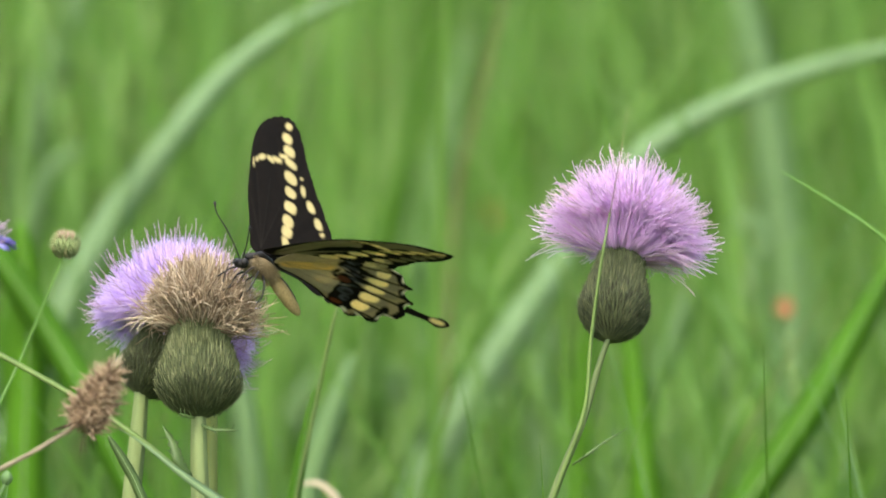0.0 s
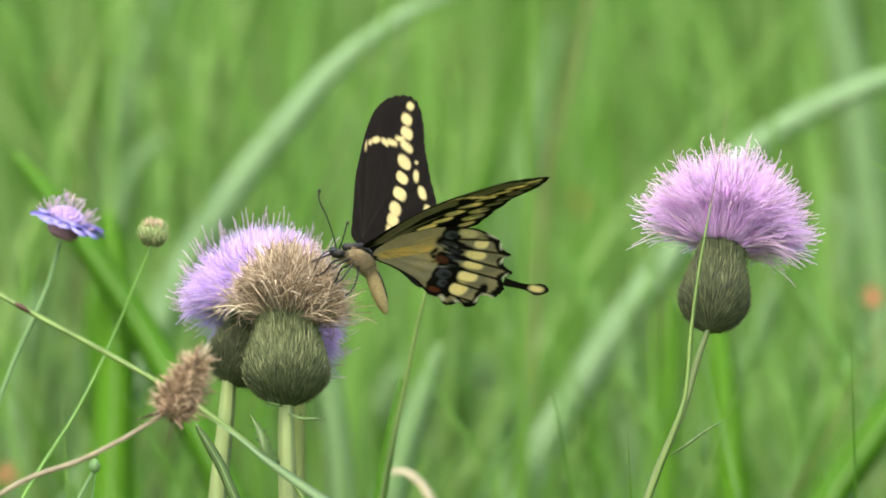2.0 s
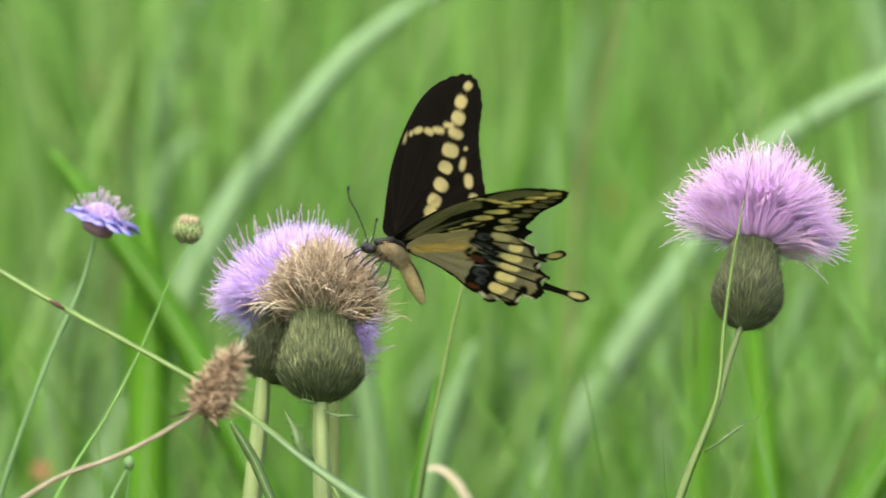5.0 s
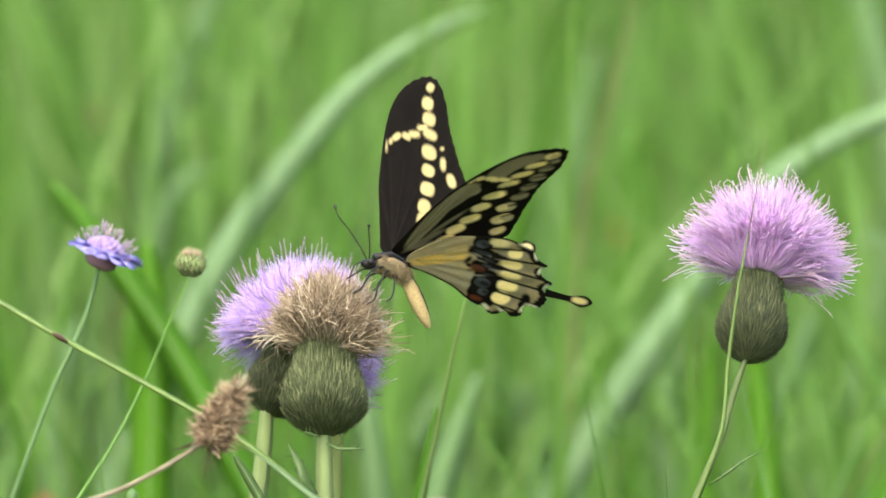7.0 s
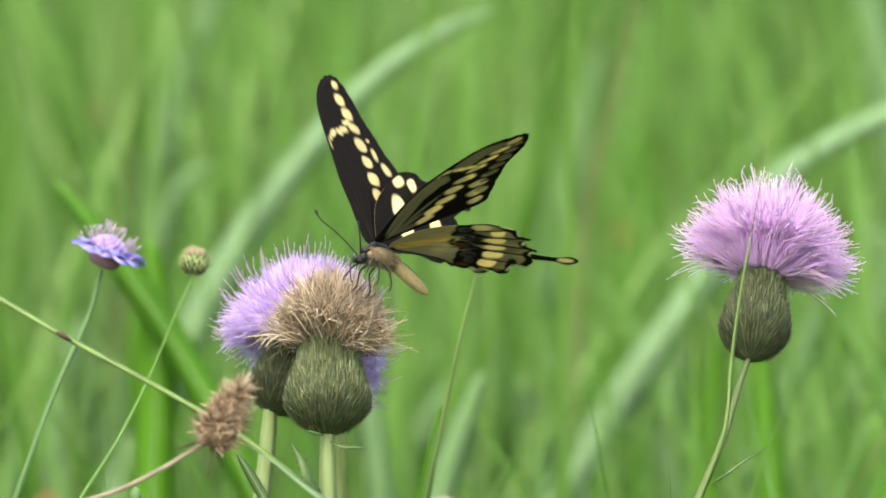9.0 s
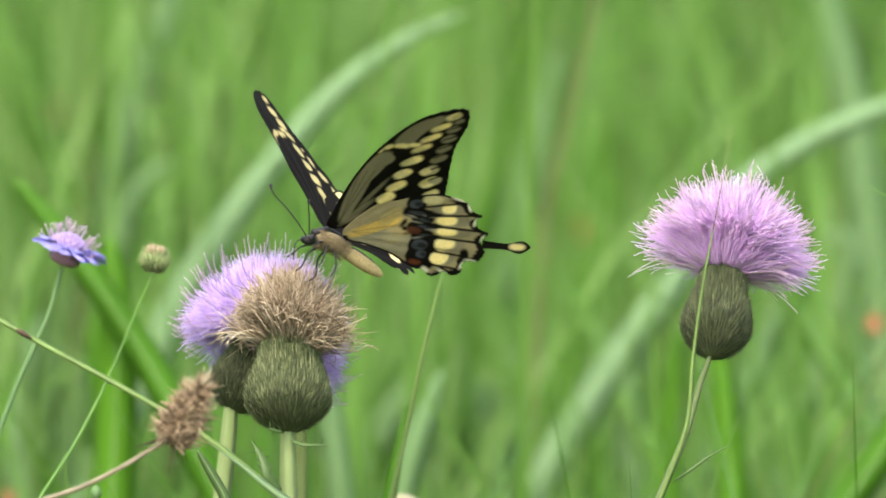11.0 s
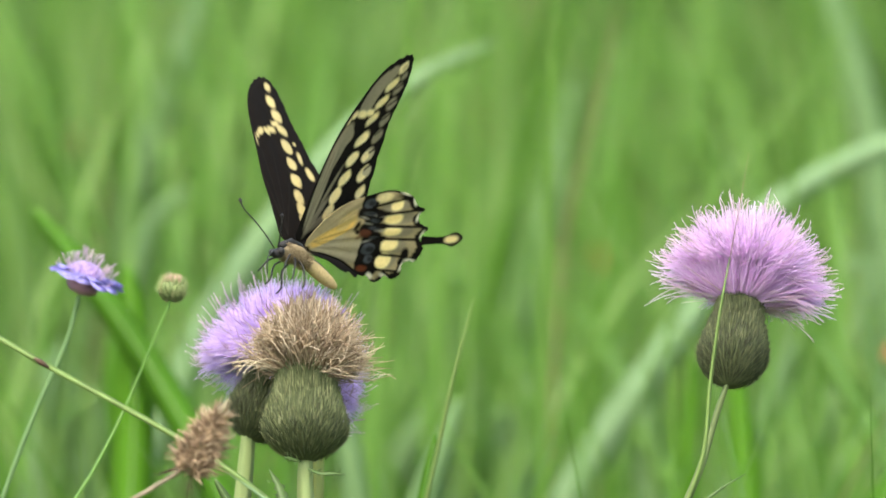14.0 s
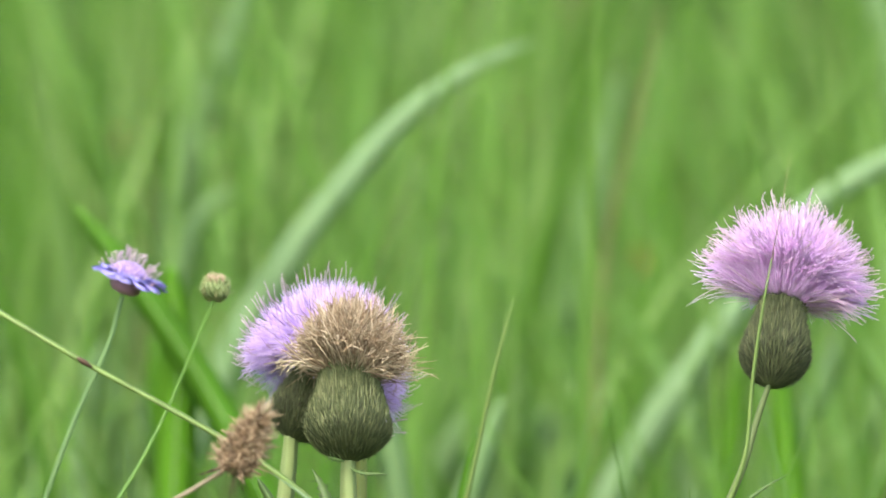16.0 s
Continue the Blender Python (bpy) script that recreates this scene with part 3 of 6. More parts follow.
def skirt(parent, seat, axis, neck, count, polar, reach, mat, seed, thick, label, turns=None, sag=0.003, wavy=0.002, name="stray_florets"):
    """Loose florets that hang out below the dome. turns: the bearings, in radians and with a spread, at which they bunch."""
    r = random.Random(seed)
    p = Pile()
    for k in range(count):
        a = r.uniform(0, 2 * math.pi)
        if turns:
            m, w = turns[k % len(turns)]
            a = r.gauss(m, w)
        side = Vector((math.cos(a), math.sin(a), 0))
        side = (side - axis * side.dot(axis)).normalized()
        pol, long = r.uniform(*polar), r.uniform(*reach)
        start = seat + side * neck * 0.9
        end = seat + (axis * math.cos(pol) + side * math.sin(pol)) * long + Vector((0, 0, -sag * r.random()))
        v, w = side_step(r, wavy), side_step(r, wavy)
        path = bent(start, start + axis * long * 0.16 + side * long * 0.42, end, 8)
        path = [c + v * math.sin(math.pi * i / 8) * 0.6 + w * (i / 8) ** 3 for i, c in enumerate(path)]
        t0 = thick * r.uniform(0.7, 1.3)
        p.add(*tube(path, lambda s: t0 * (1.1 - 0.6 * s), 4))
    p.part(name, mat, parent, label, "stuff")


def stem(parent, points, r0, r1, mat, name="stem", sides=14, ridge=0.12, label="", steps=40):
    verts, faces = tube(smooth_path(local(points, parent), steps), lambda s: r0 + (r1 - r0) * s, sides, ridge)
    return solid(name, verts, faces, mat, parent, label)


def spiny_leaf(parent, points, half, mat, seed, label="small curled spiny stem leaf", facing=(0.2, -1, 0.5)):
    r = random.Random(seed)
    path = smooth_path(local(points, parent), 14)
    p = Pile()
    p.add(*blade(path, lambda s: half * (math.sin(math.pi * min(1, 0.12 + s * 0.88)) * 0.9 + 0.05) * (1 + 0.35 * math.sin(s * 40)), facing, 0.5, 0.0003))
    for i in range(2, 14, 2):
        way = (path[i] - path[i - 1]).normalized()
        out = way.cross(Vector(facing)).normalized() * (1 if i % 4 else -1)
        tip = path[i] + out * (half * 1.1 + 0.0015) + way * 0.001
        p.add(*tube([path[i] + out * half * 0.6, tip], lambda s: 0.00025 * (1 - 0.9 * s), 3))
    return p.part("leaf", mat, parent, label)


THISTLE_DRY = thing("thistle", (-0.0274, 0.0081, 0.0000), "thistle with a withered tan flower head on a pale ridged stem", "thistle", "thistles")
stem(THISTLE_DRY, [(-0.0493, -0.0083, 0.7921), (-0.0493, -0.0097, 0.7823), (-0.0488, -0.0124, 0.7634), (-0.0455, -0.0230, 0.6879), (-0.0274, 0.0081, 0.0000)], 0.0021, 0.0034, M_STEM, label="pale green ridged stem", ridge=0.2)
seat, axis = head(THISTLE_DRY, *local([(-0.0493, -0.0085, 0.7911), (-0.0491, 0.0018, 0.8214)], THISTLE_DRY), 0.0135, 0.0088, 21, "swollen green involucre")
axis = (axis + Vector((0.08, 0, 0))).normalized()
crown(THISTLE_DRY, seat, axis, 0.0088, 2500, (0.0275, 0.0215), 1.18, M_DRY, 31, 0.00017, "withered tan florets", gather=0.6, wavy=0.0024, sag=0.001)
skirt(THISTLE_DRY, seat, axis, 0.0088, 240, (0.95, 1.55), (0.014, 0.027), M_DRY, 32, 0.00019, "withered tan florets flaring outward", turns=((0.1, 0.5), (3.0, 0.5), (-0.5, 0.6)), sag=0.003, wavy=0.0026, name="outer_florets")
skirt(THISTLE_DRY, seat, axis, 0.0088, 30, (1.05, 1.6), (0.018, 0.028), M_STRAW, 33, 0.00022, "pale straw-like strands hanging out", turns=((0.0, 0.4), (math.pi, 0.4)), sag=0.003, wavy=0.0017, name="straw_strands")
spiny_leaf(THISTLE_DRY, [(-0.0517, -0.0152, 0.7720), (-0.0559, -0.0184, 0.7779), (-0.0578, -0.0156, 0.7832), (-0.0613, -0.0108, 0.7886)], 0.0020, M_LEAF, 1)
spiny_leaf(THISTLE_DRY, [(-0.0483, -0.0118, 0.7891), (-0.0445, -0.0140, 0.7878), (-0.0397, -0.0140, 0.7876), (-0.0356, -0.0131, 0.7872)], 0.0007, M_LEAF, 2)
spiny_leaf(THISTLE_DRY, [(-0.0506, -0.0124, 0.7916), (-0.0540, -0.0163, 0.7930), (-0.0562, -0.0172, 0.7939)], 0.0007, M_LEAF, 3)
THISTLE_VIOLET = thing("thistle", (-0.1042, 0.0625, 0.0000), "thistle with a full violet flower head on a pale ridged stem", "thistle", "thistles")
stem(THISTLE_VIOLET, [(-0.0696, 0.0372, 0.7926), (-0.0704, 0.0358, 0.7826), (-0.0729, 0.0325, 0.7593), (-0.0782, 0.0275, 0.6879), (-0.1042, 0.0625, 0.0000)], 0.0021, 0.0034, M_STEM, label="pale green ridged stem", ridge=0.2)
seat, axis = head(THISTLE_VIOLET, *local([(-0.0696, 0.0370, 0.7914), (-0.0591, 0.0483, 0.8144)], THISTLE_VIOLET), 0.0102, 0.0072, 22, "green involucre", M_BRACT_DARK, M_BRACT)
crown(THISTLE_VIOLET, seat, axis, 0.0072, 5800, (0.0338, 0.0292), 1.69, M_VIOLET, 34, 0.00017, "dense violet florets", gather=0.55, wavy=0.0007, rise=0.30, sag=0.005, styles=430, over=0.0070, mat_style=M_DUSK, hooked=0.0003, upward=0.9, straight=0.35)
skirt(THISTLE_VIOLET, seat, axis, 0.0072, 150, (1.5, 1.95), (0.020, 0.028), M_VIOLET, 35, 0.00022, "loose violet florets hanging down", sag=0.004, wavy=0.0015)
THISTLE_MAUVE = thing("thistle", (0.0197, 0.0181, 0.0000), "thistle with an open mauve flower head on a slender leaning stem", "thistle", "thistles")
stem(THISTLE_MAUVE, [(0.0928, -0.0048, 0.8173), (0.0897, -0.0060, 0.8087), (0.0840, -0.0087, 0.7898), (0.0754, -0.0116, 0.7691), (0.0640, -0.0163, 0.7351), (0.0197, 0.0181, 0.0000)], 0.0008, 0.0016, M_SLIM, label="slender green stem")
seat, axis = head(THISTLE_MAUVE, *local([(0.0930, -0.0049, 0.8162), (0.0980, 0.0121, 0.8442)], THISTLE_MAUVE), 0.0109, 0.0067, 23, "urn-shaped green involucre", M_BRACT_DARK, M_BRACT)
axis = (axis + Vector((0.06, 0, 0))).normalized()
crown(THISTLE_MAUVE, seat, axis, 0.0067, 3000, (0.0345, 0.0302), 1.27, M_PINK, 36, 0.00019, "mauve florets spreading like a brush", gather=0.55, wavy=0.0012, rise=0.42, sag=0.001, styles=750, over=0.0042, mat_style=M_STYLE, hooked=0.0012, upward=0.25)
skirt(THISTLE_MAUVE, seat, axis, 0.0067, 120, (1.05, 1.45), (0.027, 0.033), M_PINK, 37, 0.00019, "mauve florets spreading sideways", turns=((0.1, 0.35), (3.05, 0.35)), sag=0.001, wavy=0.0020, name="side_florets")
skirt(THISTLE_MAUVE, seat, axis, 0.0067, 50, (1.35, 1.68), (0.022, 0.030), M_STYLE, 38, 0.00017, "loose pale florets hanging down", turns=((0.0, 0.35), (0.0, 0.3), (3.1, 0.4)), sag=0.003, wavy=0.0018)
skirt(THISTLE_MAUVE, seat, axis, 0.0067, 420, (0.55, 1.25), (0.016, 0.028), M_PINK, 39, 0.00019, "mauve florets over the neck", turns=((-1.57, 0.75), (-1.2, 0.9), (-2.0, 0.9)), sag=0.001, wavy=0.0016, name="front_florets")
spiny_leaf(THISTLE_MAUVE, [(0.0801, -0.0127, 0.7750), (0.0852, -0.0162, 0.7791), (0.0909, -0.0137, 0.7829), (0.0989, -0.0091, 0.7868)], 0.0006, M_LEAF, 5)


# ---- small flowers ----
def scabious(at, axis, points):
    r = random.Random(4)
    ob = thing("scabious_flower", points[-1], "lilac-blue scabious flower on a thin green stem", "flower")
    c, ax = Vector(at) - ob.location, Vector(axis).normalized()
    rot = ax.to_track_quat("Z", "Y").to_matrix()
    stem(ob, points, 0.0008, 0.0011, M_PALE, sides=7, ridge=0.03)
    v, f = turned([(0.0010, -0.0034), (0.0040, -0.0028), (0.0056, -0.0014), (0.0058, 0.0006), (0.0040, 0.0018)], 16)
    solid("calyx", [c + rot @ q for q in v], f, M_MAROON, ob, "maroon-green calyx")
    p = Pile()
    for k in range(34):
        a = k * 2.39996
        d = rot @ Vector((math.cos(a), math.sin(a), 0))
        t = rot @ Vector((-math.sin(a), math.cos(a), 0))
        long = (0.0098 if k < 20 else 0.0078) * (1 + 0.28 * max(0.0, d.x))
        tilt = 0.66 + 0.45 * (k >= 20) + r.uniform(-0.2, 0.2)
        path = [c + d * 0.0046 + ax * 0.0020 + (d * math.cos(tilt) + ax * math.sin(tilt)) * long * s - ax * 0.0058 * s * s for s in (0, 0.25, 0.5, 0.75, 1.0)]
        p.add(*blade(path, lambda s: 0.0009 + 0.0030 * min(1.0, s * 1.8) * (1 if s < 0.8 else 1 - 1.6 * (s - 0.8)), ax, 0.2, 0.0002))
    p.part("petals", M_BLUE, ob, "ring of blue petals", "stuff")
    p, q = Pile(), Pile()
    for k in range(110):
        z = 1 - 0.85 * k / 110
        a = k * 2.39996
        d = rot @ Vector((math.sqrt(1 - z * z) * math.cos(a), math.sqrt(1 - z * z) * math.sin(a), z * 0.85))
        e = c + d * 0.0084 + ax * 0.0014 * z
        p.add(*tube([c + ax * 0.001, e], lambda s: 0.0003 + 0.0005 * s, 5))
        if k % 4 < 3:
            tip = e + d * 0.003 + ax * r.uniform(0.0008, 0.0028) + side_step(r, 0.0007)
            q.add(*tube([e, tip - ax * 0.0003, tip], lambda s: 0.00010 + 0.00014 * (s > 0.4), 3))
    p.part("florets", M_LILAC, ob, "pinkish lilac disc florets", "stuff")
    q.part("stamens", M_STYLE, ob, "thin pale pinkish stamens", "stuff")
    return ob


def bud(at, axis, points):
    r = random.Random(9)
    ob = thing("flower_bud", points[-1], "round green closed flower bud on a thin stem", "bud")
    c, ax = Vector(at) - ob.location, Vector(axis).normalized()
    rot = ax.to_track_quat("Z", "Y").to_matrix()
    stem(ob, points, 0.0004, 0.0007, M_MID, sides=7, ridge=0.03)
    v, f = turned([(0.0008, -0.004), (0.0034, -0.0028), (0.0046, -0.0003), (0.0042, 0.0022), (0.0018, 0.0036)], 16)
    solid("receptacle", [c + rot @ q for q in v], f, M_BUD, ob)
    p = Pile()
    for k in range(90):
        z = -0.85 + 1.8 * k / 90
        a = k * 2.39996
        h = math.sqrt(max(1 - z * z, 0.02))
        d = rot @ Vector((h * math.cos(a), h * math.sin(a), z * 0.85))
        e = c + d * 0.0046
        way = (ax * 0.9 + d * 0.35).normalized()
        p.add(*tube([e - way * 0.0008, e + way * 0.0008, e + way * (0.0022 + 0.0008 * r.random())], lambda s: 0.0006 * (1 - 0.85 * s), 4))
    for k in range(9):
        a = k * 0.7
        d = rot @ Vector((math.cos(a), math.sin(a), 0))
        p.add(*tube([c - ax * 0.0032, c - ax * 0.002 + d * 0.004, c + d * 0.0068 + ax * 0.0003], lambda s: 0.0005 * (1 - 0.8 * s), 4))
    p.part("scales", M_BUD, ob, "tight green scales", "stuff")
    q = Pile()
    for k in range(26):
        a = k * 2.39996
        d = rot @ Vector((math.cos(a), math.sin(a), 0)) * (0.0030 * (k / 26) ** 0.5)
        e = c + d + ax * 0.0034
        q.add(*tube([e - ax * 0.001, e + ax * 0.0006, e + d * 0.15 + ax * (0.0016 + 0.0006 * r.random())], lambda s: 0.0005 * (1 - 0.7 * s), 4))
    q.part("petal_tips", M_ROSE, ob, "pinkish petal tips", "stuff")
    return ob


def seed_head(at, axis, points):
    r = random.Random(12)
    ob = thing("dead_seed_head", points[-1], "shaggy brown dried seed head on a bare stalk", "seed head")
    c, ax = Vector(at) - ob.location, Vector(axis).normalized()
    rot = ax.to_track_quat("Z", "Y").to_matrix()
    stem(ob, points, 0.0008, 0.0010, M_DRYSTEM, sides=8, ridge=0.05)
    v, f = turned([(0.002, -0.009), (0.0048, -0.006), (0.0050, -0.001), (0.0038, 0.004), (0.0022, 0.008), (0.001, 0.010)], 16)
    solid("core", [c + rot @ q for q in v], f, M_BROWN, ob)
    p = Pile()
    for k in range(900):
        z = -0.9 + 1.85 * k / 900
        a = k * 2.39996
        h = math.sqrt(max(1 - z * z, 0.015)) * (1 - 0.62 * z)
        d = rot @ Vector((h * math.cos(a), h * math.sin(a), 0))
        e = c + d * 0.0050 + ax * z * 0.0120
        way = (ax * (0.5 + 0.2 * z) + d.normalized() * 0.75 + Vector((r.gauss(0, 1), r.gauss(0, 1), r.gauss(0, 1))) * 0.5).normalized()
        long = 0.0012 + 0.0056 * r.random() ** 2.2
        p.add(*tube([e - way * 0.001, e + way * long * 0.5, e + way * long], lambda s: 0.00036 * (1 - 0.75 * s), 4))
    p.part("chaff", M_BROWN, ob, "dry brown chaff", "stuff")
    p = Pile()
    for k in range(16):
        a = k * 0.42 * 2.4
        d = rot @ Vector((math.cos(a), math.sin(a), 0))
        e = c - ax * 0.0085
        way = (d - ax * r.uniform(0.2, 0.9)).normalized()
        p.add(*tube([e, e + way * 0.003, e + way * 0.0055 - ax * 0.0006, e + way * r.uniform(0.008, 0.0135) - ax * 0.002], lambda s: 0.00050 * (1 - 0.8 * s), 4))
    tuft = Pile()
    for k in range(14):
        e = c + ax * 0.010
        way = (ax + side_step(r, 0.3)).normalized()
        tuft.add(*tube([e, e + way * 0.003, e + way * r.uniform(0.004, 0.008) + side_step(r, 0.0005)], lambda s: 0.0003 * (1 - 0.6 * s), 3))
    tuft.part("tuft", M_STRAW, ob, "pale tuft at the tip", "stuff")
    p.part("dry_bracts", M_JOINT, ob, "dark dry drooping spines", "stuff")
    return ob


def seed_pod(at, points):
    ob = thing("seed_pod", points[-1], "tiny pale green seed pod on a thin stalk", "seed pod")
    c = Vector(at) - ob.location
    stem(ob, points, 0.0006, 0.0009, M_PALE, sides=7, ridge=0.03)
    v, f = turned([(0.0005, -0.0024), (0.0016, -0.0016), (0.0021, -0.0002), (0.0017, 0.0014), (0.0004, 0.0026)], 14)
    solid("pod", [c + q for q in v], f, M_PALE, ob)
    return ob


def far_flower(at, size, seed):
    r = random.Random(seed)
    c = Vector(at)
    foot = Vector((c.x + r.uniform(-0.05, 0.05), c.y + r.uniform(-0.05, 0.05), 0))
    ob = thing("orange_flower", foot, "small orange wildflower among the grass", "flower", "orange wildflowers")
    stem(ob, [c, (c + foot) / 2 + Vector((0.02, 0, 0)), foot], 0.001, 0.0015, M_THIN, sides=6, steps=14)
    p, o = Pile(), c - foot
    for k in range(14):
        a = 2 * math.pi * k / 14
        d = Vector((math.cos(a), -0.5 + 0.3 * math.sin(a), math.sin(a)))
        p.add(*blade([o + d * size * 0.1, o + d * size * 0.6, o + d * size], lambda s: size * 0.24 * math.sin(math.pi * min(0.9, 0.2 + s * 0.75)), (0, -1, 0.4), 0.15, 0.0003))
    p.part("petals", M_ORANGE, ob, "ring of orange petals", "stuff")
    v, f = turned([(size * 0.15, -size * 0.1), (size * 0.32, 0), (size * 0.2, size * 0.2), (size * 0.03, size * 0.26)], 12)
    tilt = Vector((0, -1, 0.5)).to_track_quat("Z", "Y").to_matrix()
    solid("disc", [o + tilt @ q for q in v], f, M_BROWN, ob)
    return ob


scabious((-0.1285, 0.0988, 0.8359), (0.42, 0.12, 1), [(-0.1297, 0.0983, 0.8320), (-0.1339, 0.0961, 0.8168), (-0.1445, 0.0928, 0.7934), (-0.1543, 0.0893, 0.7680), (-0.1791, 0.0977, 0.6844), (-0.1870, 0.1065, 0.0000)])
bud((-0.0969, 0.0887, 0.8357), (0.1, -0.1, 1), [(-0.0973, 0.0882, 0.8322), (-0.1018, 0.0868, 0.8221), (-0.1116, 0.0835, 0.7988), (-0.1240, 0.0701, 0.7751), (-0.1363, 0.0574, 0.7570), (-0.1640, 0.0400, 0.7052), (-0.1718, 0.0473, 0.0000)])
seed_head((-0.0808, -0.1064, 0.8127), (0.45, -0.15, 0.9), [(-0.0882, -0.1077, 0.8039), (-0.1002, -0.1087, 0.7966), (-0.1149, -0.1097, 0.7893), (-0.1315, -0.1105, 0.7835), (-0.1591, -0.1130, 0.7656), (-0.1780, -0.0415, 0.0000)])
STALK = lone_blade("long thin green grass stalk with a dark joint", [(-0.0421, -0.0513, 0.0000), (-0.0459, -0.0516, 0.7720), (-0.0590, -0.0500, 0.7831), (-0.0731, -0.0485, 0.7939), (-0.0910, -0.0469, 0.8051), (-0.1135, -0.0451, 0.8176), (-0.1370, -0.0434, 0.8302), (-0.1474, -0.0425, 0.8362), (-0.1780, -0.0301, 0.8525)], 0.0011, M_STALK, facing=(0.3, -1, 0.6), tipped=False, name="grass_stalk")
solid("joint", *tube(local([(-0.1388, -0.0452, 0.8316), (-0.1366, -0.0454, 0.8303), (-0.1337, -0.0456, 0.8285)], STALK), lambda s: 0.0010 * math.sin(math.pi * (0.1 + 0.8 * s)), 7), M_JOINT, STALK, "dark brown joint")
lone_blade("broad pale green pointed leaf before the thistle stems", [(-0.0045, -0.0612, 0.0000), (-0.0120, -0.0645, 0.7514), (-0.0322, -0.0626, 0.7653), (-0.0444, -0.0614, 0.7736), (-0.0556, -0.0603, 0.7816), (-0.0644, -0.0593, 0.7885), (-0.0747, -0.0583, 0.7955)], 0.0026, M_DULL, facing=(0.35, -1, 0.8), name="grass_plant", pointed=0.9)
lone_blade("dry straw-coloured curled grass blade", [(0.0159, 0.2840, 0.0000), (0.0065, 0.2810, 0.6953), (0.0002, 0.2828, 0.7078), (-0.0046, 0.2838, 0.7151), (-0.0103, 0.2844, 0.7192), (-0.0172, 0.2843, 0.7188)], 0.0017, M_STRAW, facing=(0.1, -1, 0.9))
lone_blade("yellow-green broad grass blade behind the thistle stem", [(-0.0500, 0.0600, 0.0000), (-0.0478, 0.0600, 0.6000), (-0.0468, 0.0600, 0.7400), (-0.0461, 0.0605, 0.7800), (-0.0457, 0.0610, 0.8000)], 0.0026, M_STRAWGREEN, facing=(0.1, -1, 0.1))
seed_pod((-0.1162, 0.0479, 0.7610), [(-0.1168, 0.0476, 0.7587), (-0.1203, 0.0467, 0.7523), (-0.1290, 0.0441, 0.7341), (-0.1455, 0.0670, 0.0000)])
UPRIGHT = lone_blade("thin upright green grass stalk", [(-0.0206, 0.1019, 0.0000), (-0.0174, 0.1022, 0.7499), (-0.0115, 0.1061, 0.7773), (-0.0061, 0.1097, 0.8028), (0.0006, 0.1134, 0.8296)], 0.0008, M_STALK, facing=(0.3, -1, 0.6), name="grass_stalk")
FRONT_BLADE = lone_blade("thin yellow-green grass blade before the mauve thistle", [(0.0195, -0.0100, 0.0000), (0.0633, -0.0415, 0.7397), (0.0750, -0.0412, 0.7737), (0.0838, -0.0378, 0.7980), (0.0860, -0.0346, 0.8207), (0.0890, -0.0315, 0.8431), (0.0925, -0.0268, 0.8625)], 0.0008, M_STALK, facing=(0.5, -1, 0.2), name="grass_stalk")
solid("awn", *tube(local([(0.0914, -0.0284, 0.8560), (0.0956, -0.0216, 0.8776), (0.0992, -0.0150, 0.8965)], FRONT_BLADE), lambda s: 0.0002 - 0.0001 * s, 4), M_RUSTY, FRONT_BLADE, "hair-thin brownish tip")
lone_blade("spiny green leaf tip below the seed head", [(-0.0670, -0.0316, 0.0000), (-0.0708, -0.0310, 0.7742), (-0.0746, -0.0301, 0.7808), (-0.0793, -0.0291, 0.7883)], 0.0018, M_LEAF, facing=(0.2, -1, 0.3), name="grass_stalk")
lone_blade("thin pale grass stalk leaning over", [(0.2232, 0.1361, 0.0000), (0.2112, 0.1115, 0.7825), (0.1882, 0.0989, 0.8363), (0.1685, 0.1008, 0.8499), (0.1518, 0.1022, 0.8600)], 0.0008, M_MID, facing=(0.3, -1, 0.2), name="grass_stalk")
far_flower((-0.1934, 1.5946, 0.7014), 0.0055, 0)
far_flower((0.0715, 1.3880, 0.6679), 0.0055, 1)
far_flower((0.1771, 0.5704, 0.7425), 0.0045, 2)
far_flower((-0.1714, 0.5605, 0.6722), 0.0045, 3)
far_flower((0.0485, 1.8751, 0.5412), 0.0035, 4)


# ---- butterfly ----
INK, YELLOW, TAUPE, TAN = (0.011, 0.009, 0.007), (0.93, 0.78, 0.37), (0.33, 0.28, 0.165), (0.45, 0.36, 0.185)
GOLD, SLATE, RUST, PALE = (0.80, 0.53, 0.14), (0.068, 0.074, 0.078), (0.10, 0.036, 0.018), (0.85, 0.80, 0.56)
CREAM = (0.50, 0.42, 0.19)
MM = 0.001
FORE_EDGE = [(-1.5, -2.0), (0, -5.0), (5, -6.4), (13, -8.6), (24, -11.2), (37, -12.7), (47, -13.0), (56, -12.2), (63.5, -9.7), (69.3, -5.6), (72.6, -1.3), (71.6, 2.6), (65.2, 6.8),
             (58.5, 9.0), (53, 11.0), (47.8, 13.6), (41.7, 17.0), (35.8, 20.6), (30.7, 23.6), (26.5, 25.6), (22, 24.2), (14.6, 16.6), (6, 7.2), (0, 1.8)]
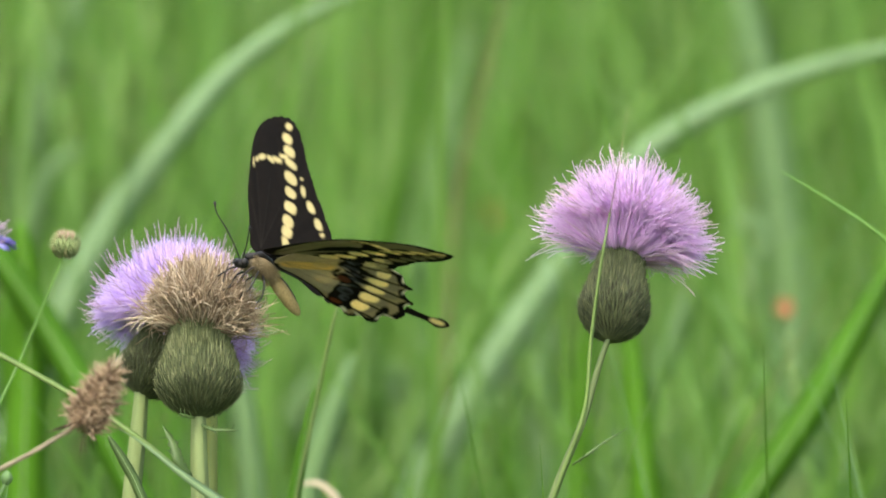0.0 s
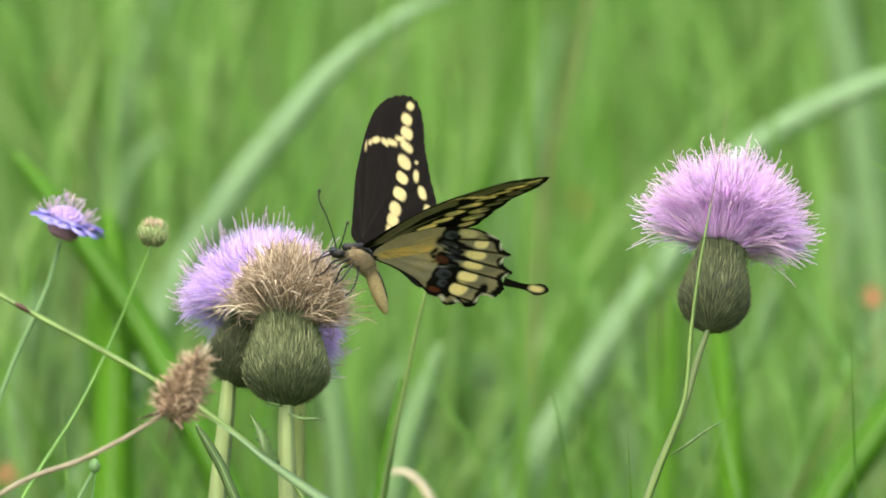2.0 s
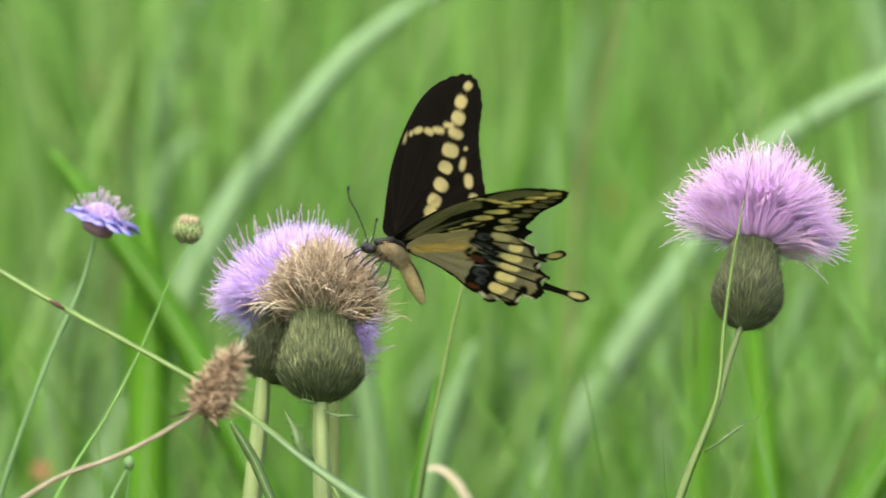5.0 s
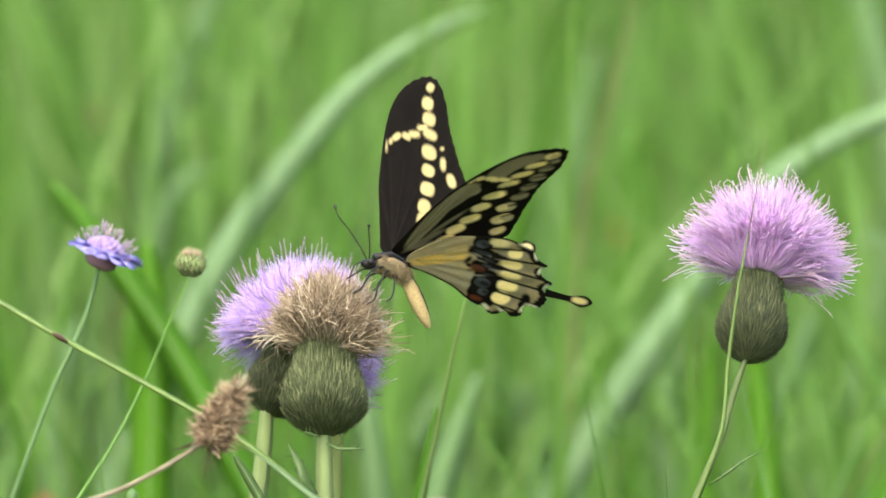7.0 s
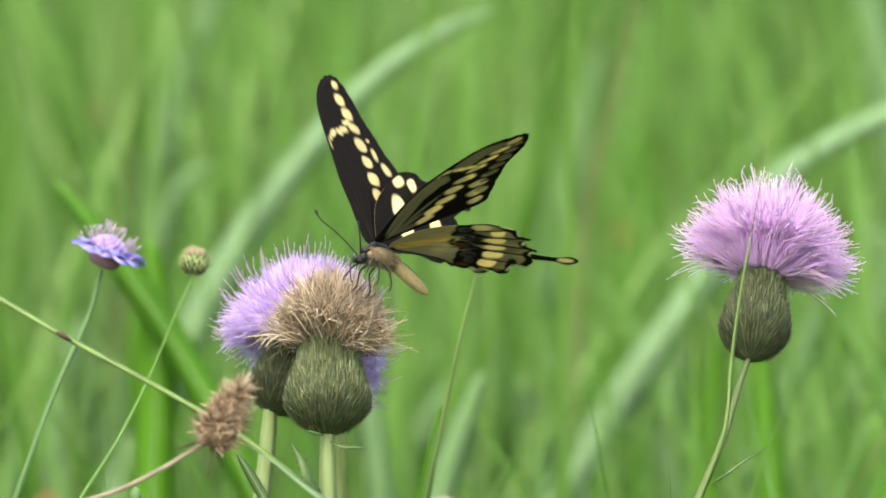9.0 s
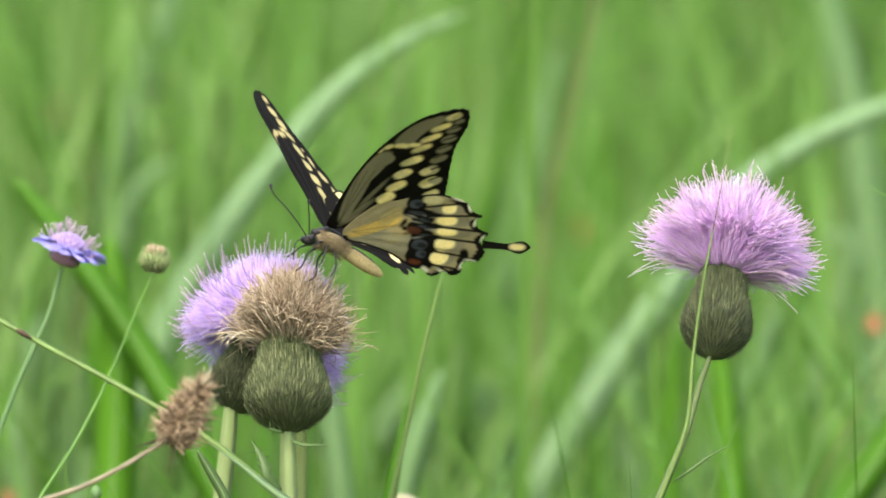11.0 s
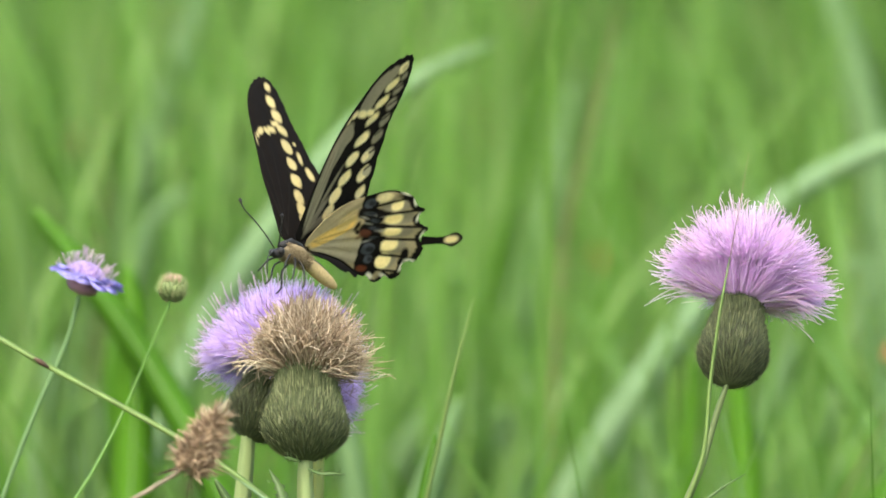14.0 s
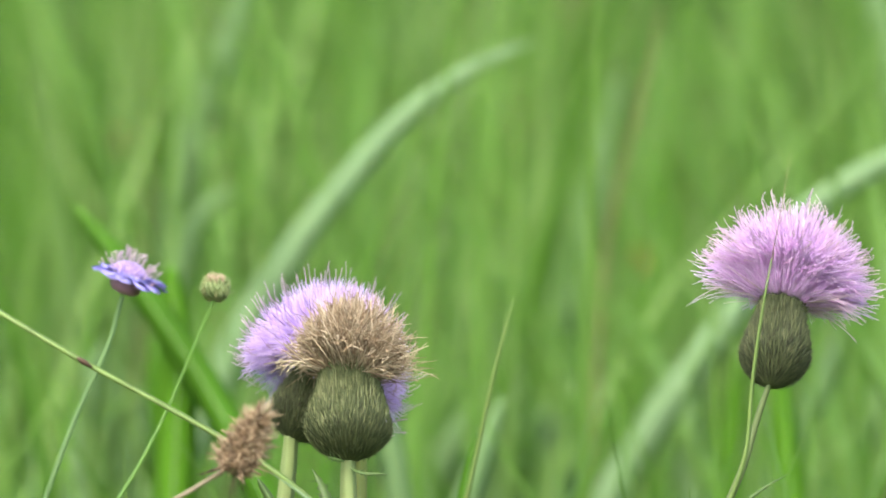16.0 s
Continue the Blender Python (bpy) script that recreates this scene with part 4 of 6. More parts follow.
HIND_EDGE = [(0, -2), (4, -8), (8.7, -12.6), (13.3, -15.0), (18.1, -16.4), (22.9, -17.4), (27, -18.0), (31, -18.2), (34.2, -17.6), (37.6, -16.5), (40.8, -14.6), (42.4, -12.2),
             (44.2, -10.6), (46.8, -9.4), (45.4, -7.6), (45.2, -5.6), (46.8, -3.4), (50.2, -1.6), (49.0, 0.4), (48.4, 3.0), (50.2, 6.4), (49.6, 9.6), (48.2, 12.0), (46.3, 11.4),
             (43.6, 12.4), (43.8, 15.8), (42.6, 17.8), (40.4, 18.3), (37.6, 16.6), (36.4, 18.0), (34.2, 18.9), (32.0, 18.0), (30.2, 16.0), (27.4, 15.5), (24, 13.6), (18, 9.2), (12.3, 6.4), (6.7, 4.2), (1.2, 2.4)]
# along, back, half lengths along and across, turn in degrees
FORE_SPOTS = [(68.6, 0.0, 2.0, 1.5, 10), (61.8, 0.2, 2.8, 2.3, 0), (55.8, 1.8, 2.8, 2.7, 0), (50.0, 3.3, 2.1, 3.0, 0), (43.0, 4.2, 3.0, 3.2, -12), (36.0, 5.2, 2.6, 2.7, 0), (28.9, 6.4, 2.9, 2.9, 0),
              (21.8, 6.7, 3.0, 2.6, 0), (16.8, 7.2, 2.8, 2.5, 0), (10.6, 8.1, 4.0, 1.8, -24)]
FORE_BARS = [(38.6, -11.6, 2.4, 0.7, -14), (41.0, -10.2, 1.2, 0.7, 0), (43.6, -8.5, 2.2, 1.2, 30), (45.4, -5.0, 1.5, 1.9, 0), (47.6, -2.4, 1.4, 2.4, -25), (51.4, 0.0, 1.2, 2.2, -30)]
FORE_EDGE_SPOTS = [(46.6, 8.6, 0.8, 0.7, 0), (40.6, 10.0, 2.7, 1.2, -12), (35.8, 14.2, 2.9, 1.8, -24), (30.2, 18.5, 2.7, 1.9, -20), (26.4, 20.8, 1.3, 0.8, 30), (24.6, 22.8, 0.7, 1.0, 0)]
UNDER_SPOTS = [(67.6, -0.8, 2.9, 2.2, 35), (60.6, -0.9, 3.9, 1.9, 33), (53.8, -0.1, 3.9, 1.9, 33), (47.2, 0.8, 3.7, 1.8, 33), (39.7, 2.2, 4.1, 2.2, 33), (32.5, 3.8, 3.5, 2.2, 30), (25.8, 6.0, 3.8, 2.4, 28),
               (19.0, 6.4, 3.5, 2.9, 25), (13.2, 7.6, 3.4, 2.4, 25)]
UNDER_BARS = [(41.0, -11.9, 1.6, 0.8, 0), (44.0, -10.6, 1.9, 1.4, 30), (46.0, -6.6, 1.5, 2.9, -20), (48.4, -2.8, 1.3, 2.4, -25)]
UNDER_EDGE = [(26.4, 20.2, 2.8, 2.2, 25), (31.7, 15.4, 3.5, 2.6, 25), (37.5, 11.6, 3.3, 2.4, 25), (44.4, 10.2, 3.1, 2.2, 25), (50.2, 8.2, 2.9, 2.0, 25), (55.8, 6.0, 2.7, 1.9, 25), (61.0, 4.0, 2.5, 1.6, 25), (65.8, 3.0, 1.8, 1.1, 25)]
HIND_SPOTS = [(28.7, -15.7, 3.4, 1.8, 4), (35.0, -12.0, 2.5, 2.2, 0), (35.0, -6.5, 3.7, 2.2, 4), (35.8, -1.5, 3.6, 1.9, 4), (36.0, 4.0, 3.5, 2.4, 0), (35.2, 10.4, 3.1, 3.1, 30)]
HIND_CELLS = [(34.8, -12.0, 6.3, 2.4, 2), (38.6, -6.5, 4.9, 2.5, 2), (39.4, -1.2, 4.7, 2.4, 2), (39.4, 4.8, 3.7, 2.7, 14), (37.4, 10.4, 3.0, 2.9, 30)]


def closed_curve(points, steps):
    """Dense closed outline through the points."""
    p = np.array(points, float)
    n, out = len(p), []
    for i in range(n):
        a, b, c, d = p[i - 1], p[i], p[(i + 1) % n], p[(i + 2) % n]
        for k in range(steps):
            s = k / steps
            out.append(0.5 * (2 * b + (c - a) * s + (2 * a - 5 * b + 4 * c - d) * s * s + (3 * b - a - 3 * c + d) * s ** 3))
    return np.array(out)


def soft_in(d, w=0.35):
    """1 inside (d below 0), 0 outside."""
    return np.clip(0.5 - d / (2 * w), 0, 1)


def oval(x, y, cx, cy, a, b, deg):
    t = math.radians(deg)
    u, v = (x - cx) * math.cos(t) + (y - cy) * math.sin(t), -(x - cx) * math.sin(t) + (y - cy) * math.cos(t)
    r = (np.abs(u / a) ** 2.5 + np.abs(v / b) ** 2.5) ** 0.4
    return soft_in((r - 1) * min(a, b))


def lay(col, mask, tone):
    return col * (1 - mask[:, None]) + np.array(tone)[None] * mask[:, None]


def line(x, y, x0, y0, x1, y1, w):
    dx, dy = x1 - x0, y1 - y0
    t = np.clip(((x - x0) * dx + (y - y0) * dy) / (dx * dx + dy * dy), 0, 1)
    return soft_in(np.hypot(x - x0 - t * dx, y - y0 - t * dy) - w, 0.3)


def ripple(x, y, s):
    return np.sin(x * s + 1.3 * np.sin(y * s * 0.7)) * np.cos(y * s * 1.1 + 0.8 * np.sin(x * s * 0.9))


def fore_colours(x, y, edge, top):
    col = np.tile(np.array(INK), (len(x), 1))
    if top:
        col = col * (0.8 + 0.06 * ripple(x, y, 0.5)[:, None])
        for a in (-24, -15, -6, 6):
            col = lay(col, line(x, y, 2, -1, 36 * math.cos(math.radians(a)), 36 * math.sin(math.radians(a)), 0.16) * 0.4, (0.03, 0.026, 0.02))
    else:
        for cx, cy, a, b, d in ((31, -8.0, 10.5, 3.7, -4), (20, -6.0, 13, 3.1, -16), (11, -3.4, 9, 2.4, -20), (36, -7.4, 4.4, 3.2, 20)):
            col = lay(col, oval(x, y, cx, cy, a, b, d), TAUPE)
        for cx, cy, a, b, d in ((9, 1.6, 8, 1.4, 10), (20, 0.6, 8, 1.0, 2), (9, 5.2, 7, 1.5, 34)):
            col = lay(col, oval(x, y, cx, cy, a, b, d) * 0.75, TAUPE)
        for cx, cy, a, b, d in ((55, -7.6, 9.5, 3.4, 4), (62, -5.6, 5.4, 2.6, 22), (50, -7.0, 4.6, 3.0, 0)):
            col = lay(col, oval(x, y, cx, cy, a, b, d), TAUPE)
        for a in (-21, -17, -12):
            col = lay(col, line(x, y, 3, -1.4, 31 * math.cos(math.radians(a)), 31 * math.sin(math.radians(a)), 0.16) * 0.5, INK)
        for i, (cx, cy, a, b, d) in enumerate(UNDER_EDGE):
            col = lay(col, oval(x, y, cx, cy, a, b, d), YELLOW if i < 2 else TAUPE)
            if i in (1, 2):
                col = lay(col, oval(x, y, cx + (1.7 if i == 1 else 0.4), cy + (1.3 if i == 1 else 0.6), a * 0.66, b * 0.8, d + 60), (0.52, 0.45, 0.26))
            if i == 2:
                col = lay(col, oval(x, y, cx - 1.2, cy - 1.0, a * 0.62, b * 0.72, d), YELLOW)
    tone = CREAM if top else YELLOW
    for cx, cy, a, b, d in (FORE_SPOTS + FORE_BARS + FORE_EDGE_SPOTS) if top else (UNDER_SPOTS + UNDER_BARS):
        col = lay(col, oval(x, y, cx, cy, a * (0.92 if top else 0.96), b * (0.88 if top else 0.94), d), tone)
    if not top:
        col = lay(col, oval(x, y, 68.2, 0.2, 1.8, 1.2, 35) * 0.5, TAUPE)
        for vx, vy in ((65, 6), (59.5, 8.2), (54.5, 9.8), (49.5, 12), (43.5, 15.2), (38, 18.6), (32.5, 21.6)):
            col = lay(col, line(x, y, vx - 5.2, vy - 3.6, vx, vy, 0.34), INK)
    rim = soft_in(0.95 - edge, 0.018) * (x > 6) + soft_in(0.925 - edge, 0.02) * (y < -2) + soft_in(0.93 - edge, 0.02) * (y > 3) * (x > 20)
    return lay(col, np.clip(rim, 0, 1), INK)


def hind_colours(x, y, edge, top):
    if top:
        col = np.tile(np.array(INK), (len(x), 1))
        col = lay(col, oval(x, y, 20, -4, 4.0, 9, 20), YELLOW)
        for cx, cy, a, b, d in HIND_SPOTS:
            col = lay(col, oval(x, y, cx, cy, a, b, d), YELLOW)
    else:
        col = np.tile(np.array(TAN), (len(x), 1)) * (1 + 0.06 * ripple(x, y, 0.6)[:, None])
        col = lay(col, oval(x, y, 15, 3.6, 13, 5.2, 14) * 0.8, (0.40, 0.35, 0.22))
        col = lay(col, oval(x, y, 10.5, -3.2, 9.5, 2.4, -24), GOLD)
        col = lay(col, oval(x, y, 15.5, -8.0, 4.8, 2.6, -48) * 0.7, (0.62, 0.46, 0.17))
        # broad dark band, then the blue-grey, rust and pale marks on it
        for cx, cy, a, b, d in ((23.4, -14.4, 3.6, 3.2, 0), (23.6, -10.0, 4.6, 2.6, 10), (26.6, -7.2, 4.0, 2.6, 14), (26.0, -3.4, 4.6, 2.6, 8), (27.6, 0.2, 4.0, 2.4, 4), (28.0, 4.6, 4.6, 4.2, 0),
                                (27.6, 9.4, 4.4, 3.6, 10), (27.4, 13.0, 3.8, 2.4, 20), (30.6, 13.6, 3.0, 2.6, 0), (30.0, -9.6, 3.4, 1.2, 10), (31.0, -3.9, 3.2, 1.2, 6), (31.6, 1.4, 2.6, 1.3, 4), (31.2, 7.2, 2.4, 1.6, 10)):
            col = lay(col, oval(x, y, cx, cy, a, b, d), INK)
        for cx, cy, a, b, d in ((20.2, -5.0, 0.9, 2.0, 20), (21.0, -2.6, 1.1, 0.8, 40)):
            col = lay(col, oval(x, y, cx, cy, a, b, d), INK)
        for cx, cy, a, b, d in ((23.2, -13.8, 2.3, 1.9, 0), (24.2, -9.6, 2.6, 0.8, 12), (27.4, -6.4, 1.9, 0.7, 18), (27.8, -3.4, 2.0, 0.6, 10), (28.6, 0.4, 1.7, 0.6, 6), (27.4, 4.8, 2.8, 2.3, 20), (28.6, 9.0, 1.8, 1.6, 20)):
            col = lay(col, oval(x, y, cx, cy, a, b, d), SLATE)
            col = lay(col, oval(x, y, cx + 0.9, cy + 0.1, a * 0.6, b * 0.5, d) * 0.7, INK)
        for cx, cy, a, b, d in ((22.4, -8.2, 1.5, 0.35, 20), (24.6, -5.6, 1.6, 0.35, 16), (25.8, 1.6, 1.5, 0.35, -10), (29.0, -8.2, 1.6, 0.3, 10), (30.4, -2.2, 1.4, 0.3, 6)):
            col = lay(col, oval(x, y, cx, cy, a, b, d), (0.30, 0.28, 0.22))
        col = lay(col, oval(x, y, 24.4, -1.7, 2.5, 1.5, 16), RUST)
        col = lay(col, oval(x, y, 22.4, -0.6, 1.6, 0.9, -20) * 0.6, RUST)
        col = lay(col, oval(x, y, 27.0, 12.6, 2.2, 1.2, 14), (0.17, 0.048, 0.02))
        for cx, cy, a, b, d in HIND_CELLS:
            col = lay(col, oval(x, y, cx, cy, a, b, d), TAUPE)
        for i, (cx, cy, a, b, d) in enumerate(HIND_SPOTS):
            col = lay(col, oval(x, y, cx, cy, a, b, d), (0.66, 0.57, 0.29) if i == 0 else YELLOW)
        for x0, y0, x1, y1 in ((25, -12.2, 41, -14.6), (28, -8.4, 45.5, -9.3), (29, -3.9, 49, -2.2), (30, 1.2, 49, 3.2), (31, 7.4, 44, 9.6), (31.4, 13.4, 42, 15.2)):
            col = lay(col, line(x, y, x0, y0, x1, y1, 0.5), INK)
        col = lay(col, oval(x, y, 43.6, 9.2, 1.6, 3.4, -12), INK)
        for k, (vx, vy) in enumerate(((19, -11.5), (20, -4.4), (22, 0), (21, 5.4))):
            col = lay(col, line(x, y, 3, -1, vx, vy, 0.13) * 0.55, (0.20, 0.16, 0.09))
    rim = soft_in(0.872 - edge, 0.02) * soft_in(35 - x, 2) + soft_in(0.945 - edge, 0.02) * (y > 0.5) + soft_in(0.965 - edge, 0.012) * (x > 20)
    col = lay(col, np.clip(rim, 0, 1), INK)
    if not top:
        for cx, cy, a, b, d in ((37.6, -16.3, 2.3, 0.6, 20), (42.0, -12.8, 0.7, 1.7, -20), (45.0, -6.3, 0.7, 1.7, 10), (48.6, 0.9, 0.7, 1.6, 10), (46.2, 11.3, 2.0, 0.7, 10), (43.5, 13.4, 0.7, 1.8, 20), (37.0, 16.6, 1.9, 0.7, 30), (31.2, 16.0, 1.6, 0.9, 40)):
            col = lay(col, oval(x, y, cx, cy, a, b, d), PALE)
    return col


def tail_colours(x, y, top):
    col = np.tile(np.array(INK), (len(x), 1))
    return lay(col, oval(x, y, 61.0, 3.7, 2.7, 1.45, 0), CREAM if top else YELLOW)


def wing(name, side, outline, centre, colours, tailed, parent, label):
    """One wing: upper and under skins with their own scale pattern, closed round the rim. side: 1 left, -1 right."""
    edge = closed_curve(outline, 14)
    ang = np.arange(len(edge))
    outer = (edge[:, 0] > 28) & (edge[:, 1] > -9)
    edge = edge + (edge - np.array(centre)) * (0.009 * np.sin(ang * 2 * np.pi / 9.3) * outer)[:, None]
    n, rings = len(edge), 44
    r = np.concatenate([np.linspace(0.02, 0.9, 34), np.linspace(0.912, 1.0, rings - 34)])
    pts = (np.array(centre)[None, None] + r[:, None, None] * (edge - np.array(centre))[None]).reshape(-1, 2)
    rr = np.repeat(r, n)
    faces = []
    for i in range(rings - 1):
        for k in range(n):
            j = (k + 1) % n
            faces.append((i * n + k, i * n + j, (i + 1) * n + j, (i + 1) * n + k))
    faces.append(tuple(range(n))[::-1])
    tones = [colours(pts[:, 0], pts[:, 1], rr, top) for top in (True, False)]
    if tailed:
        base = len(pts)
        us, extra = np.linspace(0, 1, 60), []
        for u in us:
            x = 49.0 + 16.5 * u
            half = 1.15 + 0.6 * (1 - u) ** 3 + 1.6 * math.exp(-((u - 0.78) / 0.17) ** 2)
            if u > 0.86:
                half *= math.sqrt(max(1 - ((u - 0.86) / 0.14) ** 2, 0.01))
            for w in np.linspace(-1, 1, 11):
                extra.append((x, 3.5 + 0.4 * math.sin(u * 3) + w * half))
        extra = np.array(extra)
        for i in range(59):
            for k in range(10):
                o = base + i * 11 + k
                faces.append((o, o + 1, o + 12, o + 11))
        pts = np.concatenate([pts, extra])
        tones = [np.concatenate([c, tail_colours(extra[:, 0], extra[:, 1], top)]) for c, top in zip(tones, (True, False))]
    x, y = pts[:, 0], pts[:, 1]
    bow = 0.9 * np.sin(np.pi * np.clip(x / 66, 0, 1)) - 0.0009 * x ** 2 * 0.35 + 0.16 * np.sin(np.arctan2(y, x + 3) * 34) * np.clip(x / 30, 0, 1)
    m = len(pts)
    verts = np.concatenate([np.stack([x, side * y, bow + 0.07], 1), np.stack([x, side * y, bow - 0.07], 1)]) * MM
    low = [tuple(i + m for i in f)[::-1] for f in faces]
    top = faces
    rimf = [((rings - 1) * n + k, (rings - 1) * n + (k + 1) % n, m + (rings - 1) * n + (k + 1) % n, m + (rings - 1) * n + k) for k in range(n)]
    every = top + low + rimf
    if side < 0:
        every = [f[::-1] for f in every]
    me = mesh_of(name, verts, every, M_WING)
    at = me.color_attributes.new("scales", "FLOAT_COLOR", "POINT")
    rgba = np.ones((2 * m, 4))
    rgba[:, :3] = np.clip(np.concatenate(tones), 0, 1)
    at.data.foreach_set("color", rgba.ravel())
    ob = new(name, me)
    ob.parent = parent
    return tagged(ob, label)


def butterfly():
    r = random.Random(3)
    ob = thing("butterfly", (0, 0, 1), "black and yellow swallowtail butterfly with spread tailed wings", "butterfly")
    # body: x forward, y to its left, z up
    def blob(prof, lift, squash, sides=22):
        v, f = [], []
        for x, rad, z in prof:
            for k in range(sides):
                a = 2 * math.pi * k / sides
                v.append(Vector((x, rad * math.cos(a) * squash, z + rad * math.sin(a))) * MM + Vector((0, 0, lift)))
        for i in range(len(prof) - 1):
            for k in range(sides):
                j = (k + 1) % sides
                f.append((i * sides + k, i * sides + j, (i + 1) * sides + j, (i + 1) * sides + k))
        f.append(tuple(range(sides)))
        f.append(tuple((len(prof) - 1) * sides + k for k in range(sides))[::-1])
        return v, f
    solid("thorax", *blob([(-4.5, 1.5, 0), (-3, 2.6, -0.1), (0, 3.2, -0.2), (4, 3.1, -0.9), (7.5, 2.5, -2.3), (9.6, 1.7, -3.6)], 0, 0.84), M_FUR, ob, "furry tan thorax")
    belly = solid("abdomen", *blob([(-3, 1.5, -0.6), (-5.5, 2.2, -1.2), (-10, 2.6, -2.4), (-15, 2.5, -3.9), (-19, 2.0, -5.0), (-21.6, 1.2, -5.7), (-22.5, 0.4, -6.0)], 0, 0.85), M_CREAM, ob, "cream abdomen")
    p = Pile()
    p.add(*tube([Vector(q) * MM for q in ((10.5, 0, -1.6), (5, 0, 2.6), (0, 0, 3.3), (-4.4, 0, 1.3))], lambda s: 0.0013 - 0.0003 * s, 8))
    p.part("back_stripe", M_BLACK, ob, "black stripe along the back")
    solid("belly_stripe", *tube([Vector(q) * MM for q in ((-4.2, 0, 0.7), (-8, 0, 0.5), (-12, 0, -0.1), (-17, 0, -1.9), (-20.5, 0, -3.9))], lambda s: 0.0010 - 0.0006 * s, 8), M_BLACK, belly, "black stripe along the abdomen")
    hd = solid("head", *blob([(8.8, 1.0, -3.7), (10, 1.7, -4.4), (12, 1.9, -5.1), (13.6, 1.35, -5.7), (14.6, 0.45, -6.1)], 0, 0.95), M_BLACK, ob, "dark head")
    for s in (1, -1):
        v, f = turned([(0.0003, -0.0012), (0.0010, -0.0009), (0.0013, 0), (0.0010, 0.0009), (0.0003, 0.0012)], 14)
        solid("eye", [Vector((q.x, q.z, q.y)) + Vector((12.2, s * 1.75, -4.7)) * MM for q in v], f, M_BLACK, hd, "round black eye")
        bends = ((12.6, 0.7, -3.6), (15.4, 3.0, -1.6), (18.6, 5.4, 0.2), (21.6, 7.6, 1.6), (22.7, 8.2, 3.0)) if s > 0 else ((12.6, -0.7, -3.6), (17.0, -1.6, -0.6), (22.4, -2.8, 2.4), (28.6, -4.4, 5.6), (30.0, -4.8, 7.8))
        path = smooth_path([Vector(q) * MM for q in bends], 18)
        solid("antenna", *tube(path, lambda q: 0.00024 + 0.00038 * math.exp(-((q - 0.93) / 0.06) ** 2), 6), M_BLACK, hd, "black clubbed antenna")
    solid("proboscis", *tube(smooth_path([Vector(q) * MM for q in ((14.5, 0, -6), (16.5, 0, -8.5), (16.8, 0.4, -12), (16.0, 0.3, -15))], 10), lambda q: 0.00022, 5), M_BLACK, hd, "thin black proboscis")
    for s in (1, -1):
        for x, fx, fz in ((7, 12.5, -10.5), (4.5, 7.5, -13.0), (2, 1.0, -13.5)):
            path = smooth_path([Vector(q) * MM for q in ((x, s * 1.8, -3.6), ((x + fx) / 2 + 0.8, s * 4.2, -6.2), (fx, s * 4.8, fz + 1.2), (fx + 1.5, s * 5.4, fz - 1.4))], 10)
            solid("leg", *tube(path, lambda q: 0.00040 - 0.00014 * q, 5), M_BLACK, ob, "thin black leg")
    p = Pile()
    for k in range(1500):
        x = r.uniform(-5, 9)
        a = r.uniform(0, 2 * math.pi)
        c = Vector((x, 2.6 * math.cos(a), -0.7 - 0.22 * max(x, 0) + 2.8 * math.sin(a))) * MM
        d = (Vector((-0.6, math.cos(a), math.sin(a))) + Vector((r.gauss(0, 1), r.gauss(0, 1), r.gauss(0, 1))) * 0.3).normalized()
        p.add(*tube([c - d * 0.0003, c + d * r.uniform(0.0006, 0.0014)], lambda s: 0.00009 * (1 - 0.7 * s), 3))
    p.part("fur", M_FUR, ob, "short pale fur", "stuff")
    w = {}
    for s, tag in ((1, "left"), (-1, "right")):
        w["f" + tag] = wing("forewing", s, FORE_EDGE, (34, 2), fore_colours, False, ob, "black forewing with a band of yellow spots, paler beneath")
        w["h" + tag] = wing("hindwing", s, HIND_EDGE, (28, -1), hind_colours, True, ob, "tailed hindwing, yellow, black and tan with rust spots")
    return ob, w, belly


BUTTERFLY, WINGS, ABDOMEN = butterfly()


def rx(d):
    return Matrix.Rotation(radians(d), 4, "X")


def rz(d):
    return Matrix.Rotation(radians(d), 4, "Z")


def fore(side, flap, sweep, twist):
    """A forewing at its hinge: raised by flap, swung forward by sweep, turned on its length by twist."""
    hinge = Matrix.Translation(Vector((2.6, side * 2.3, 4.7)) * MM)
    return hinge @ rx(side * flap) @ rz(side * (90 - sweep) if side > 0 else -(90 - sweep)) @ rx(side * twist)


def hind(side, flap, sweep, twist):
    hinge = Matrix.Translation(Vector((-0.3, side * 2.1, 3.4)) * MM)
    return hinge @ rx(side * flap) @ rz(side * (90 - sweep)) @ rx(side * twist)


